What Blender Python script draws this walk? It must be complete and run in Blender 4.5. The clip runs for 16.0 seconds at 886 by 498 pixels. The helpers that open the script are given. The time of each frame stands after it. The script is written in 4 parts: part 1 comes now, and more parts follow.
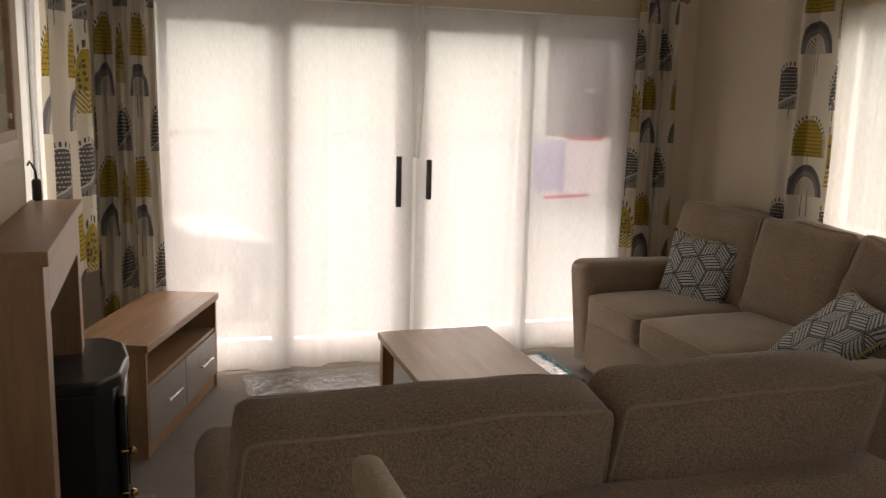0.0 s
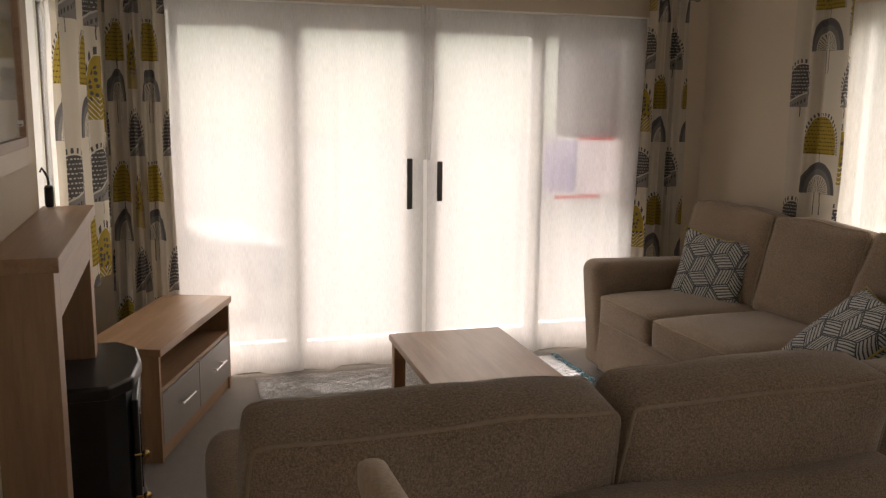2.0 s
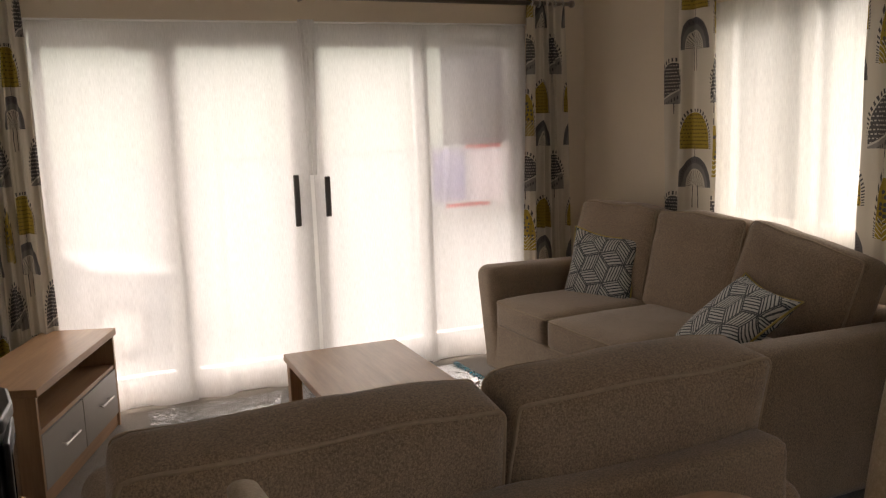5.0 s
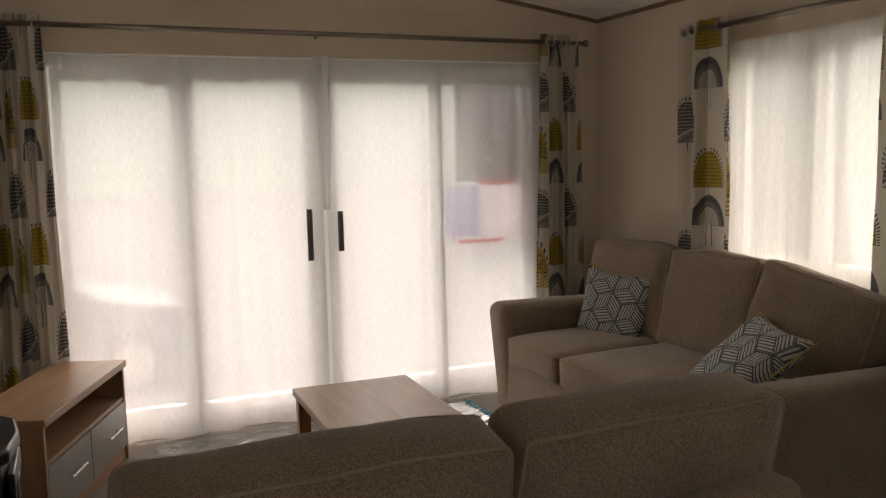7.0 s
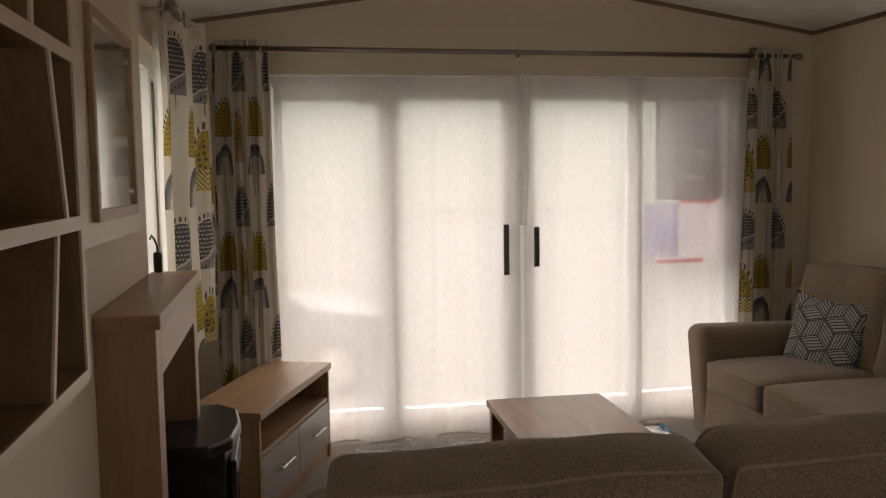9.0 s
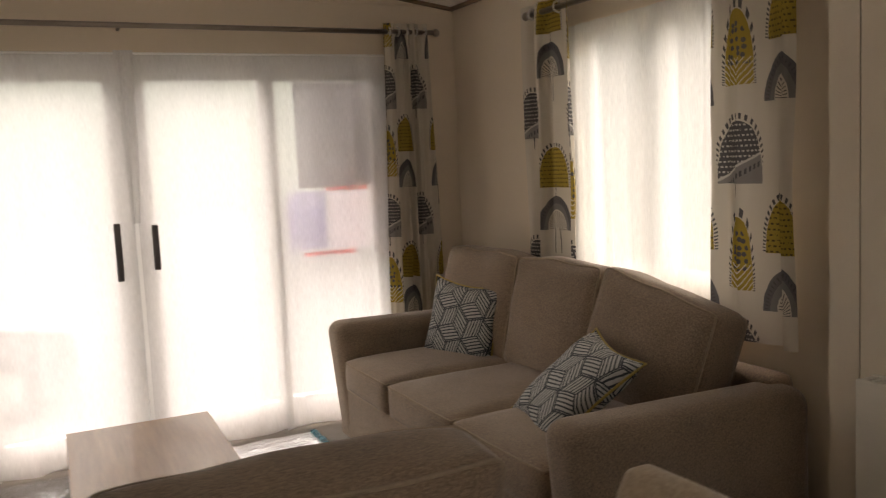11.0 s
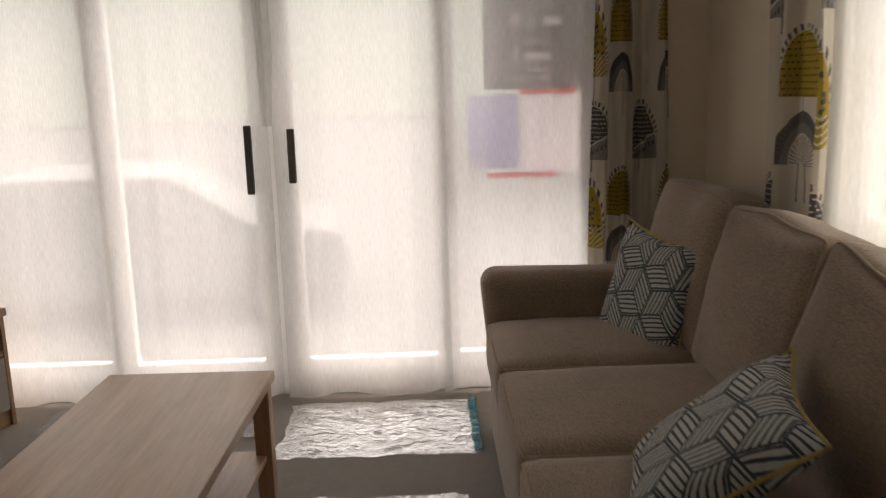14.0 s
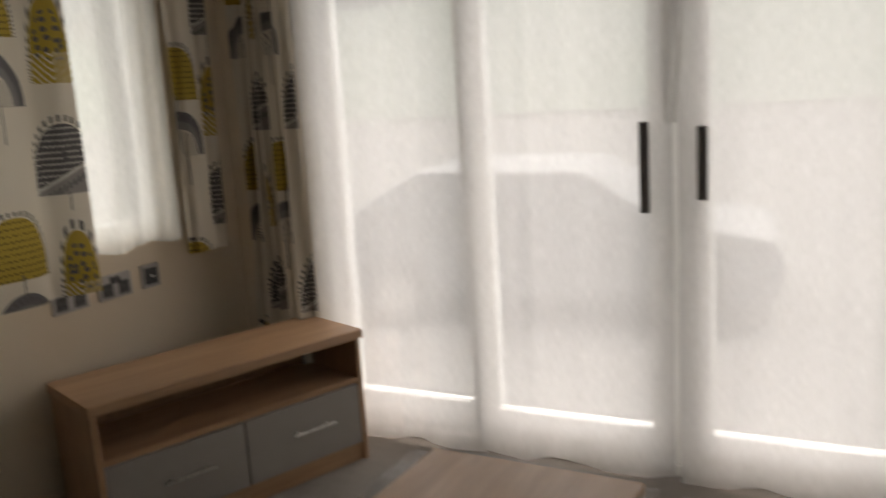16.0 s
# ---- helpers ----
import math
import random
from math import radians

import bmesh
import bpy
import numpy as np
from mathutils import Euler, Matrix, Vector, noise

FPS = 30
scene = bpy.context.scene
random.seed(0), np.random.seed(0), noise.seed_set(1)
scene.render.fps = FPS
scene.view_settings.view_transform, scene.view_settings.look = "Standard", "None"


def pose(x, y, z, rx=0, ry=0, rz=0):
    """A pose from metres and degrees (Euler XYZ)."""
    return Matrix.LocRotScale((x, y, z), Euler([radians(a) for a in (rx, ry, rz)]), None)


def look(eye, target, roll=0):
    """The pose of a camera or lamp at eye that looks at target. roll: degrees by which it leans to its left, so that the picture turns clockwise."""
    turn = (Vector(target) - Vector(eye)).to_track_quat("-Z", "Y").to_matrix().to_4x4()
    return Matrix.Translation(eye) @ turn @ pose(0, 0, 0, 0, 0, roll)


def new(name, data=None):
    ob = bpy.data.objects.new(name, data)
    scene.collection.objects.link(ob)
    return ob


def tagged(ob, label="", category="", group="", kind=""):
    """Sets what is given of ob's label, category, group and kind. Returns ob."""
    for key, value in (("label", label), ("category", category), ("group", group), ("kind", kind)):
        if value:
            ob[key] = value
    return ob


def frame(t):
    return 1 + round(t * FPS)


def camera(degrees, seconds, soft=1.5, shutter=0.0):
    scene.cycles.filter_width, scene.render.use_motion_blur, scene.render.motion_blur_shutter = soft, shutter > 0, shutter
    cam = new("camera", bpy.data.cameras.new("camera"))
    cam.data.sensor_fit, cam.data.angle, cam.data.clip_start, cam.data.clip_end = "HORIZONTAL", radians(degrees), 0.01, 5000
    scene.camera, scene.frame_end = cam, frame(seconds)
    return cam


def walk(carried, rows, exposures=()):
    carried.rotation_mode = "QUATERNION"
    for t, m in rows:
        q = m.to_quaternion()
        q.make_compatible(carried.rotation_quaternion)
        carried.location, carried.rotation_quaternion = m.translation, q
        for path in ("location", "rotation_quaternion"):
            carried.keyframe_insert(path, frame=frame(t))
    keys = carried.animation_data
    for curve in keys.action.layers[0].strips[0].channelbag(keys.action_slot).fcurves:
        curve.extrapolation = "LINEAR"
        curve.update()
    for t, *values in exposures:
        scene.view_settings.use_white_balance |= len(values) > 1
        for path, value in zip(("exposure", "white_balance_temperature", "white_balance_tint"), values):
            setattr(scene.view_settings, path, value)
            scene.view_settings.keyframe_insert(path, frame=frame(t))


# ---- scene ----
cam = camera(54.5, 16.0, 1.2, 0.6)
EXPOSURE = 3.1
PATH = [
    (0, (1.506, 0.78, 1.525), (2.135, 2.647, 1.183), 1.4),
    (0.5, (1.506, 0.782, 1.536), (2.083, 2.665, 1.191), 1.1),
    (1, (1.514, 0.767, 1.537), (2.053, 2.662, 1.193), 0.4),
    (1.5, (1.504, 0.77, 1.541), (2.063, 2.66, 1.199), 0.7),
    (2, (1.524, 0.77, 1.531), (2.12, 2.648, 1.19), 0.7),
    (2.5, (1.525, 0.773, 1.539), (2.132, 2.646, 1.189), 0.6),
    (3, (1.549, 0.776, 1.515), (2.172, 2.643, 1.161), -0.2),
    (3.5, (1.561, 0.783, 1.505), (2.241, 2.629, 1.145), -1.1),
    (4, (1.555, 0.787, 1.51), (2.268, 2.62, 1.15), -1.3),
    (4.5, (1.581, 0.78, 1.481), (2.31, 2.613, 1.151), -1.9),
    (5, (1.6, 0.779, 1.5), (2.404, 2.585, 1.194), -2.0),
    (7.5, (1.615, 0.783, 1.48), (2.363, 2.627, 1.288), -0.6),
    (8, (1.566, 0.8, 1.473), (2.175, 2.697, 1.295), -0.6),
    (8.5, (1.565, 0.784, 1.474), (2.021, 2.724, 1.308), -0.9),
    (9, (1.56, 0.766, 1.48), (1.929, 2.725, 1.312), -0.9),
    (9.5, (1.578, 0.835, 1.447), (2.182, 2.734, 1.279), -1.6),
    (10, (1.812, 0.86, 1.475), (2.698, 2.644, 1.292), -2.9),
    (12.5, (3.17, 1.222, 1.389), (3.761, 3.11, 1.094), -3.4),
    (13, (3.393, 1.311, 1.418), (3.597, 3.271, 1.073), -2.0),
    (13.5, (3.504, 1.561, 1.365), (3.571, 3.525, 0.995), -1.6),
    (14, (3.558, 1.858, 1.364), (3.586, 3.821, 0.979), -1.8),
    (14.5, (3.598, 2.095, 1.33), (3.466, 4.05, 0.927), -2.2),
    (15, (3.602, 2.326, 1.351), (3.154, 4.223, 0.902), -2.4),
    (15.5, (3.558, 2.596, 1.326), (2.9, 4.436, 0.9), -2.6),
    (16, (3.5, 2.783, 1.352), (2.581, 4.52, 0.981), -3.7),
]
walk(cam, [(t, look(eye, target, roll)) for t, eye, target, roll in PATH],
     [(t, EXPOSURE + e, k, g) for t, e, k, g in ((0, 0.0, 7150, 20), (5, 0.05, 7150, 20), (8.5, -0.33, 7050, 18), (9.2, -0.22, 7100, 19), (10, 0.27, 7250, 20), (12.5, 0.0, 7100, 19), (13.5, -0.13, 7100, 19), (15, -0.38, 6700, 14), (16, -0.45, 6700, 14))])

# ---------------------------------------------------------------- light
world = bpy.data.worlds.new("overcast_sky")
scene.world = world
world.use_nodes = True
_wn = world.node_tree.nodes
_sky = _wn.new("ShaderNodeTexSky")
_sky.sky_type = 'NISHITA'
_sky.sun_disc = False
_sky.sun_elevation = radians(74)
_sky.sun_rotation = radians(20)
_sky.air_density = 1.0
_sky.dust_density = 8.0
_wn["Background"].inputs["Strength"].default_value = 0.05
world.node_tree.links.new(_sky.outputs[0], _wn["Background"].inputs["Color"])
sun = new("sun", bpy.data.lights.new("sun", 'SUN'))
sun.data.energy = 2.0
sun.data.angle = radians(170)
sun.data.color = (1.0, 0.96, 0.9)
sun.matrix_world = look((3.3, 5.1, 4.1), (2.9, 4, 0))


# ---------------------------------------------------------------- materials
class Nodes:
    """Short way to write a node material."""
    def __init__(self, name):
        self.mat = bpy.data.materials.new(name)
        self.mat.use_nodes = True
        self.t = self.mat.node_tree
        self.bsdf = self.t.nodes["Principled BSDF"]
        self.out = self.t.nodes["Material Output"]

    def n(self, kind, **props):
        nd = self.t.nodes.new(kind)
        for k, v in props.items():
            setattr(nd, k, v)
        return nd

    def put(self, sock, v):
        if isinstance(v, bpy.types.NodeSocket):
            self.t.links.new(v, sock)
        else:
            sock.default_value = v

    def m(self, op, a, b=0.0, c=0.0):
        nd = self.n("ShaderNodeMath", operation=op)
        for s, v in zip(nd.inputs, (a, b, c)):
            self.put(s, v)
        return nd.outputs[0]

    def mix(self, f, a, b):
        nd = self.n("ShaderNodeMix", data_type='RGBA')
        for i, v in ((0, f), (6, a), (7, b)):
            if isinstance(v, tuple) and len(v) == 3:
                v = (*v, 1)
            self.put(nd.inputs[i], v)
        return nd.outputs[2]

    def coord(self, which="Object", scale=(1, 1, 1)):
        c = self.n("ShaderNodeTexCoord").outputs[which]
        mp = self.n("ShaderNodeMapping")
        self.put(mp.inputs[0], c)
        mp.inputs["Scale"].default_value = scale
        return mp.outputs[0]

    def noise(self, co, scale, detail=4.0, rough=0.6):
        nd = self.n("ShaderNodeTexNoise")
        self.put(nd.inputs["Vector"], co)
        nd.inputs["Scale"].default_value = scale
        nd.inputs["Detail"].default_value = detail
        nd.inputs["Roughness"].default_value = rough
        return nd.outputs["Fac"]

    def ramp(self, f, lo, hi):
        nd = self.n("ShaderNodeMapRange")
        self.put(nd.inputs[0], f)
        nd.inputs[1].default_value = lo
        nd.inputs[2].default_value = hi
        return nd.outputs[0]

    def bump(self, h, strength, dist=0.002):
        nd = self.n("ShaderNodeBump")
        nd.inputs["Strength"].default_value = strength
        nd.inputs["Distance"].default_value = dist
        self.put(nd.inputs["Height"], h)
        self.put(self.bsdf.inputs["Normal"], nd.outputs[0])
        return nd.outputs[0]

    def base(self, col, rough=0.5, metal=0.0):
        if isinstance(col, tuple) and len(col) == 3:
            col = (*col, 1)
        self.put(self.bsdf.inputs["Base Color"], col)
        self.put(self.bsdf.inputs["Roughness"], rough)
        self.put(self.bsdf.inputs["Metallic"], metal)


def plain(name, col, rough=0.5, metal=0.0, vary=0.12, scale=6.0, bump=0.1):
    k = Nodes(name)
    co = k.coord()
    a = k.noise(co, scale, 5)
    b = k.noise(co, scale * 40, 2)
    c = k.mix(k.ramp(a, 0.3, 0.7), tuple(v * (1 - vary) for v in col), tuple(min(1, v * (1 + vary)) for v in col))
    k.base(c, k.m('MULTIPLY_ADD', b, 0.15, max(0.02, rough - 0.07)), metal)
    k.bump(b, bump, 0.001)
    return k.mat


def wood(name, dark, light, axis, rough=0.42):
    """Printed oak-effect board with the grain along one axis."""
    k = Nodes(name)
    sc = [9.0, 9.0, 9.0]
    sc[axis] = 0.7
    co = k.coord(scale=tuple(sc))
    a = k.noise(co, 1.6, 6, 0.65)
    fine = k.noise(co, 11.0, 4, 0.7)
    big = k.noise(k.coord(), 1.3, 2)
    f = k.m('ADD', k.m('MULTIPLY', k.ramp(a, 0.3, 0.7), 0.6), k.m('MULTIPLY', k.ramp(fine, 0.35, 0.7), 0.4))
    c = k.mix(f, dark, light)
    c = k.mix(k.m('MULTIPLY', k.ramp(big, 0.35, 0.7), 0.25), c, tuple(v * 0.8 for v in dark))
    k.base(c, k.m('MULTIPLY_ADD', fine, 0.15, rough - 0.08))
    k.bump(fine, 0.15, 0.0006)
    return k.mat


def fabric(name, dark, light, weave=460.0):
    """Chenille upholstery: fine weave, soft nap and a little wear."""
    k = Nodes(name)
    co = k.coord()
    w1 = k.noise(k.coord(scale=(1, 1, 0.55)), weave, 2, 0.6)
    w2 = k.noise(k.coord(scale=(0.55, 0.55, 1)), weave * 0.7, 2, 0.6)
    nap = k.noise(co, 5.0, 4)
    fleck = k.noise(k.coord(scale=(1, 1, 0.6)), weave * 0.5, 2, 0.5)
    f = k.m('ADD', k.m('MULTIPLY', k.ramp(k.m('MULTIPLY', w1, w2), 0.16, 0.38), 0.40), k.m('MULTIPLY', k.ramp(nap, 0.3, 0.7), 0.15))
    f = k.m('ADD', f, k.m('MULTIPLY', k.ramp(fleck, 0.34, 0.68), 0.32))
    k.base(k.mix(f, dark, light), 0.95)
    k.bsdf.inputs["Sheen Weight"].default_value = 0.25
    k.bsdf.inputs["Sheen Roughness"].default_value = 0.5
    k.bump(k.m('ADD', w1, w2), 0.4, 0.0015)
    return k.mat


def sheer_cloth(name, col, clear, passing):
    """Thin voile: scatters most of the light, lets some straight through."""
    k = Nodes(name)
    thread = k.noise(k.coord("UV", (260, 22, 1)), 1.0, 3, 0.7)
    slub = k.noise(k.coord("UV", (14, 0.8, 1)), 1.0, 4, 0.6)
    c = k.mix(k.ramp(slub, 0.25, 0.75), tuple(v * 0.93 for v in col), col)
    tr = k.n("ShaderNodeBsdfTranslucent")
    k.put(tr.inputs[0], c)
    df = k.n("ShaderNodeBsdfDiffuse")
    k.put(df.inputs[0], c)
    tp = k.n("ShaderNodeBsdfTransparent")
    m1 = k.n("ShaderNodeMixShader")
    m1.inputs[0].default_value = passing
    k.put(m1.inputs[1], df.outputs[0])
    k.put(m1.inputs[2], tr.outputs[0])
    m2 = k.n("ShaderNodeMixShader")
    k.put(m2.inputs[0], k.m('MULTIPLY_ADD', k.ramp(thread, 0.3, 0.7), 0.16, clear - 0.08))
    k.put(m2.inputs[1], m1.outputs[0])
    k.put(m2.inputs[2], tp.outputs[0])
    k.put(k.out.inputs[0], m2.outputs[0])
    return k.mat


def printed_curtain(name):
    """Cream cotton with a half-drop print: fringed mustard domes over grey arches, between columns of charcoal trees."""
    k = Nodes(name)
    uv = k.n("ShaderNodeTexCoord").outputs["UV"]
    sep = k.n("ShaderNodeSeparateXYZ")
    k.put(sep.inputs[0], uv)
    u, v = (k.m('DIVIDE', sep.outputs[i], 1.14) for i in (0, 1))
    cream = (0.62, 0.565, 0.47)
    weave = k.noise(k.coord("UV", (1, 1, 1)), 500, 2)
    out = k.mix(weave, tuple(c * 0.9 for c in cream), cream)
    cw, period = 0.188, 0.62
    cols = k.m('DIVIDE', u, cw)
    cell = k.m('FLOOR', cols)
    odd = k.m('GREATER_THAN', k.m('FRACT', k.m('MULTIPLY', cell, 0.5)), 0.25)
    even = k.m('SUBTRACT', 1.0, odd)
    third = k.m('GREATER_THAN', k.m('FRACT', k.m('MULTIPLY', cell, 0.25)), 0.6)
    shaky = k.noise(uv, 26, 3)
    x = k.m('ADD', k.m('MULTIPLY', k.m('SUBTRACT', k.m('FRACT', cols), 0.5), cw), k.m('MULTIPLY_ADD', shaky, 0.008, -0.004))
    y = k.m('MULTIPLY', k.m('FRACT', k.m('DIVIDE', v, period)), period)
    ax = k.m('ABSOLUTE', x)
    grey, dark, mustard = (0.20, 0.19, 0.185), (0.10, 0.095, 0.093), (0.345, 0.25, 0.05)

    def both(*fs):
        r = fs[0]
        for f in fs[1:]:
            r = k.m('MULTIPLY', r, f)
        return r

    def over(a, b):
        return k.m('GREATER_THAN', a, b)

    def under(a, b):
        return k.m('LESS_THAN', a, b)

    def wave(a, turns):
        return k.m('SINE', k.m('MULTIPLY', a, turns))

    def dome(base, a, h, p):
        """Distance (1 on the outline), mask above the base and angle of a round-topped shape."""
        up = k.m('SUBTRACT', y, base)
        pos = k.m('MAXIMUM', up, 0.0)
        r = k.m('ADD', k.m('POWER', k.m('DIVIDE', ax, a), p), k.m('POWER', k.m('DIVIDE', pos, h), p))
        return k.m('POWER', r, 1.0 / p), over(up, 0.0), k.m('ARCTAN2', up, x), up

    def dashes(up, rows, ticks, cut):
        line = k.m('FLOOR', k.m('MULTIPLY', up, rows / 6.2832))
        return both(over(wave(up, rows), cut), over(k.m('SINE', k.m('ADD', k.m('MULTIPLY', x, ticks), k.m('MULTIPLY', line, 2.3))), -0.2), over(k.noise(uv, 70, 2), 0.40))

    # mustard dome with a dark fringe and dashes
    r, top, ang, up = dome(0.44, 0.085, 0.165, 2.6)
    m = both(even, top, under(r, 1.0))
    out = k.mix(m, out, mustard)
    out = k.mix(both(m, dashes(up, 380.0, 430.0, 0.5)), out, (0.10, 0.075, 0.03))
    out = k.mix(both(even, top, over(r, 1.02), under(r, 1.12), over(wave(ang, 62.0), 0.1)), out, dark)
    # grey arch over a fan of spokes on two stems
    r, top, ang, up = dome(0.265, 0.094, 0.140, 2.1)
    ring = both(even, top, under(r, 1.0), over(r, 0.60))
    out = k.mix(ring, out, k.mix(over(r, 0.78), grey, (0.135, 0.13, 0.13)))
    out = k.mix(both(even, top, over(r, 0.84), under(r, 0.93), over(wave(ang, 52.0), 0.5)), out, dark)
    out = k.mix(both(even, top, under(r, 0.56), over(r, 0.08), over(wave(ang, 34.0), 0.55)), out, dark)
    out = k.mix(both(even, under(k.m('ABSOLUTE', k.m('SUBTRACT', ax, 0.014)), 0.0022), over(y, 0.17), under(y, 0.27)), out, dark)
    out = k.mix(both(even, under(ax, 0.0022), over(y, 0.40), under(y, 0.455)), out, dark)
    # charcoal tree flecked with pale dashes above a grey slope
    r, top, ang, up = dome(0.025, 0.095, 0.195, 2.3)
    m = both(odd, top, under(r, 0.97))
    out = k.mix(m, out, dark)
    out = k.mix(both(m, dashes(up, 400.0, 470.0, 0.45)), out, (0.50, 0.47, 0.42))
    slope = k.m('SUBTRACT', up, k.m('MULTIPLY_ADD', x, 0.45, 0.052))
    out = k.mix(both(m, under(slope, 0.0)), out, (0.24, 0.225, 0.21))
    out = k.mix(both(m, under(k.m('ABSOLUTE', slope), 0.004)), out, (0.52, 0.49, 0.43))
    out = k.mix(both(m, under(k.m('ABSOLUTE', k.m('ADD', slope, 0.03)), 0.008), over(wave(x, 420.0), 0.0)), out, dark)
    out = k.mix(both(odd, top, over(r, 1.0), under(r, 1.09), over(wave(ang, 64.0), 0.15)), out, dark)
    out = k.mix(both(odd, under(ax, 0.0022), k.m('MAXIMUM', both(under(y, 0.03), over(y, 0.0)), over(y, 0.60))), out, dark)
    # slim mustard tree with grey spots, in every other charcoal column
    r, top, ang, up = dome(0.32, 0.058, 0.225, 2.4)
    m = both(odd, third, top, under(r, 1.0))
    out = k.mix(m, out, mustard)
    spots = k.n("ShaderNodeTexVoronoi", voronoi_dimensions='2D')
    k.put(spots.inputs["Vector"], uv)
    spots.inputs["Scale"].default_value = 38.0
    spots.inputs["Randomness"].default_value = 0.6
    out = k.mix(both(m, over(up, 0.06), under(r, 0.85), under(spots.outputs["Distance"], 0.33)), out, dark)
    out = k.mix(both(m, under(up, 0.08), under(k.m('ABSOLUTE', k.m('SUBTRACT', k.m('FRACT', k.m('MULTIPLY', k.m('SUBTRACT', up, ax), 50.0)), 0.5)), 0.12)), out, cream)
    out = k.mix(both(odd, third, top, over(r, 1.02), under(r, 1.14), over(wave(ang, 56.0), 0.1)), out, dark)
    df = k.n("ShaderNodeBsdfDiffuse")
    tr = k.n("ShaderNodeBsdfTranslucent")
    k.put(df.inputs[0], out)
    k.put(tr.inputs[0], out)
    ms = k.n("ShaderNodeMixShader")
    ms.inputs[0].default_value = 0.2
    k.put(ms.inputs[1], df.outputs[0])
    k.put(ms.inputs[2], tr.outputs[0])
    bp = k.bump(weave, 0.2, 0.001)
    k.put(df.inputs["Normal"], bp)
    k.put(k.out.inputs[0], ms.outputs[0])
    return k.mat


def cushion_print(name):
    """Ivory-grey cloth in tumbling blocks: hexagons of three lozenges, each ruled with dark stripes its own way."""
    k = Nodes(name)
    size = 0.165
    sep = k.n("ShaderNodeSeparateXYZ")
    k.put(sep.inputs[0], k.coord("UV", (1 / size, 1 / size, 1)))
    turn = radians(12)
    u0, v0 = sep.outputs[0], sep.outputs[1]
    u = k.m('SUBTRACT', k.m('MULTIPLY', u0, math.cos(turn)), k.m('MULTIPLY', v0, math.sin(turn)))
    v = k.m('ADD', k.m('MULTIPLY', u0, math.sin(turn)), k.m('MULTIPLY', v0, math.cos(turn)))
    root = math.sqrt(3.0)

    def grid(off):
        a = k.m('SUBTRACT', k.m('FRACT', k.m('ADD', u, off)), 0.5)
        b = k.m('MULTIPLY', k.m('SUBTRACT', k.m('FRACT', k.m('ADD', k.m('DIVIDE', v, root), off)), 0.5), root)
        return a, b, k.m('ADD', k.m('MULTIPLY', a, a), k.m('MULTIPLY', b, b))

    a0, b0, d0 = grid(0.0)
    a1, b1, d1 = grid(0.5)
    pick = k.m('LESS_THAN', d0, d1)

    def choose(p, q):
        return k.m('ADD', k.m('MULTIPLY', p, pick), k.m('MULTIPLY', q, k.m('SUBTRACT', 1.0, pick)))

    gx, gy = choose(a0, a1), choose(b0, b1)
    sector = k.m('FRACT', k.m('ADD', k.m('DIVIDE', k.m('ARCTAN2', gy, gx), 2 * math.pi), 1.0 + 1 / 12))
    which = k.m('FLOOR', k.m('MULTIPLY', sector, 3.0))
    inner = k.m('ABSOLUTE', k.m('SUBTRACT', k.m('FRACT', k.m('MULTIPLY', sector, 3.0)), 0.5))
    ang = k.m('MULTIPLY_ADD', which, 2 * math.pi / 3, radians(60))
    s = k.m('ADD', k.m('MULTIPLY', gx, k.m('COSINE', ang)), k.m('MULTIPLY', gy, k.m('SINE', ang)))
    wear = k.noise(k.coord(), 90, 3)
    shake = k.m('MULTIPLY_ADD', k.noise(k.coord(), 40, 2), 1.6, -0.8)
    stripe = k.m('GREATER_THAN', k.m('SINE', k.m('ADD', k.m('MULTIPLY', s, 66.0), shake)), -0.35)
    # lozenge outlines
    r = k.m('SQRT', k.m('ADD', k.m('MULTIPLY', gx, gx), k.m('MULTIPLY', gy, gy)))
    spoke = k.m('GREATER_THAN', k.m('MULTIPLY', k.m('SUBTRACT', 0.5, inner), r), 0.010)
    ax, ay = k.m('ABSOLUTE', gx), k.m('ABSOLUTE', gy)
    rim = k.m('LESS_THAN', k.m('MAXIMUM', ax, k.m('ADD', k.m('MULTIPLY', ax, 0.5), k.m('MULTIPLY', ay, root / 2))), 0.48)
    f = k.m('MULTIPLY', k.m('MULTIPLY', stripe, spoke), rim)
    c = k.mix(f, (0.055, 0.062, 0.068), k.mix(wear, (0.36, 0.365, 0.35), (0.54, 0.535, 0.50)))
    k.base(c, 0.9)
    k.bump(k.m('ADD', k.m('MULTIPLY', f, 0.6), k.noise(k.coord(), 400, 2)), 0.35, 0.0015)
    return k.mat


def clear_pane(name):
    k = Nodes(name)
    tp = k.n("ShaderNodeBsdfTransparent")
    tp.inputs[0].default_value = (0.93, 0.95, 0.94, 1)
    gl = k.n("ShaderNodeBsdfGlossy")
    gl.inputs["Roughness"].default_value = 0.03
    fr = k.n("ShaderNodeFresnel")
    ms = k.n("ShaderNodeMixShader")
    k.put(ms.inputs[0], fr.outputs[0])
    k.put(ms.inputs[1], tp.outputs[0])
    k.put(ms.inputs[2], gl.outputs[0])
    k.put(k.out.inputs[0], ms.outputs[0])
    return k.mat


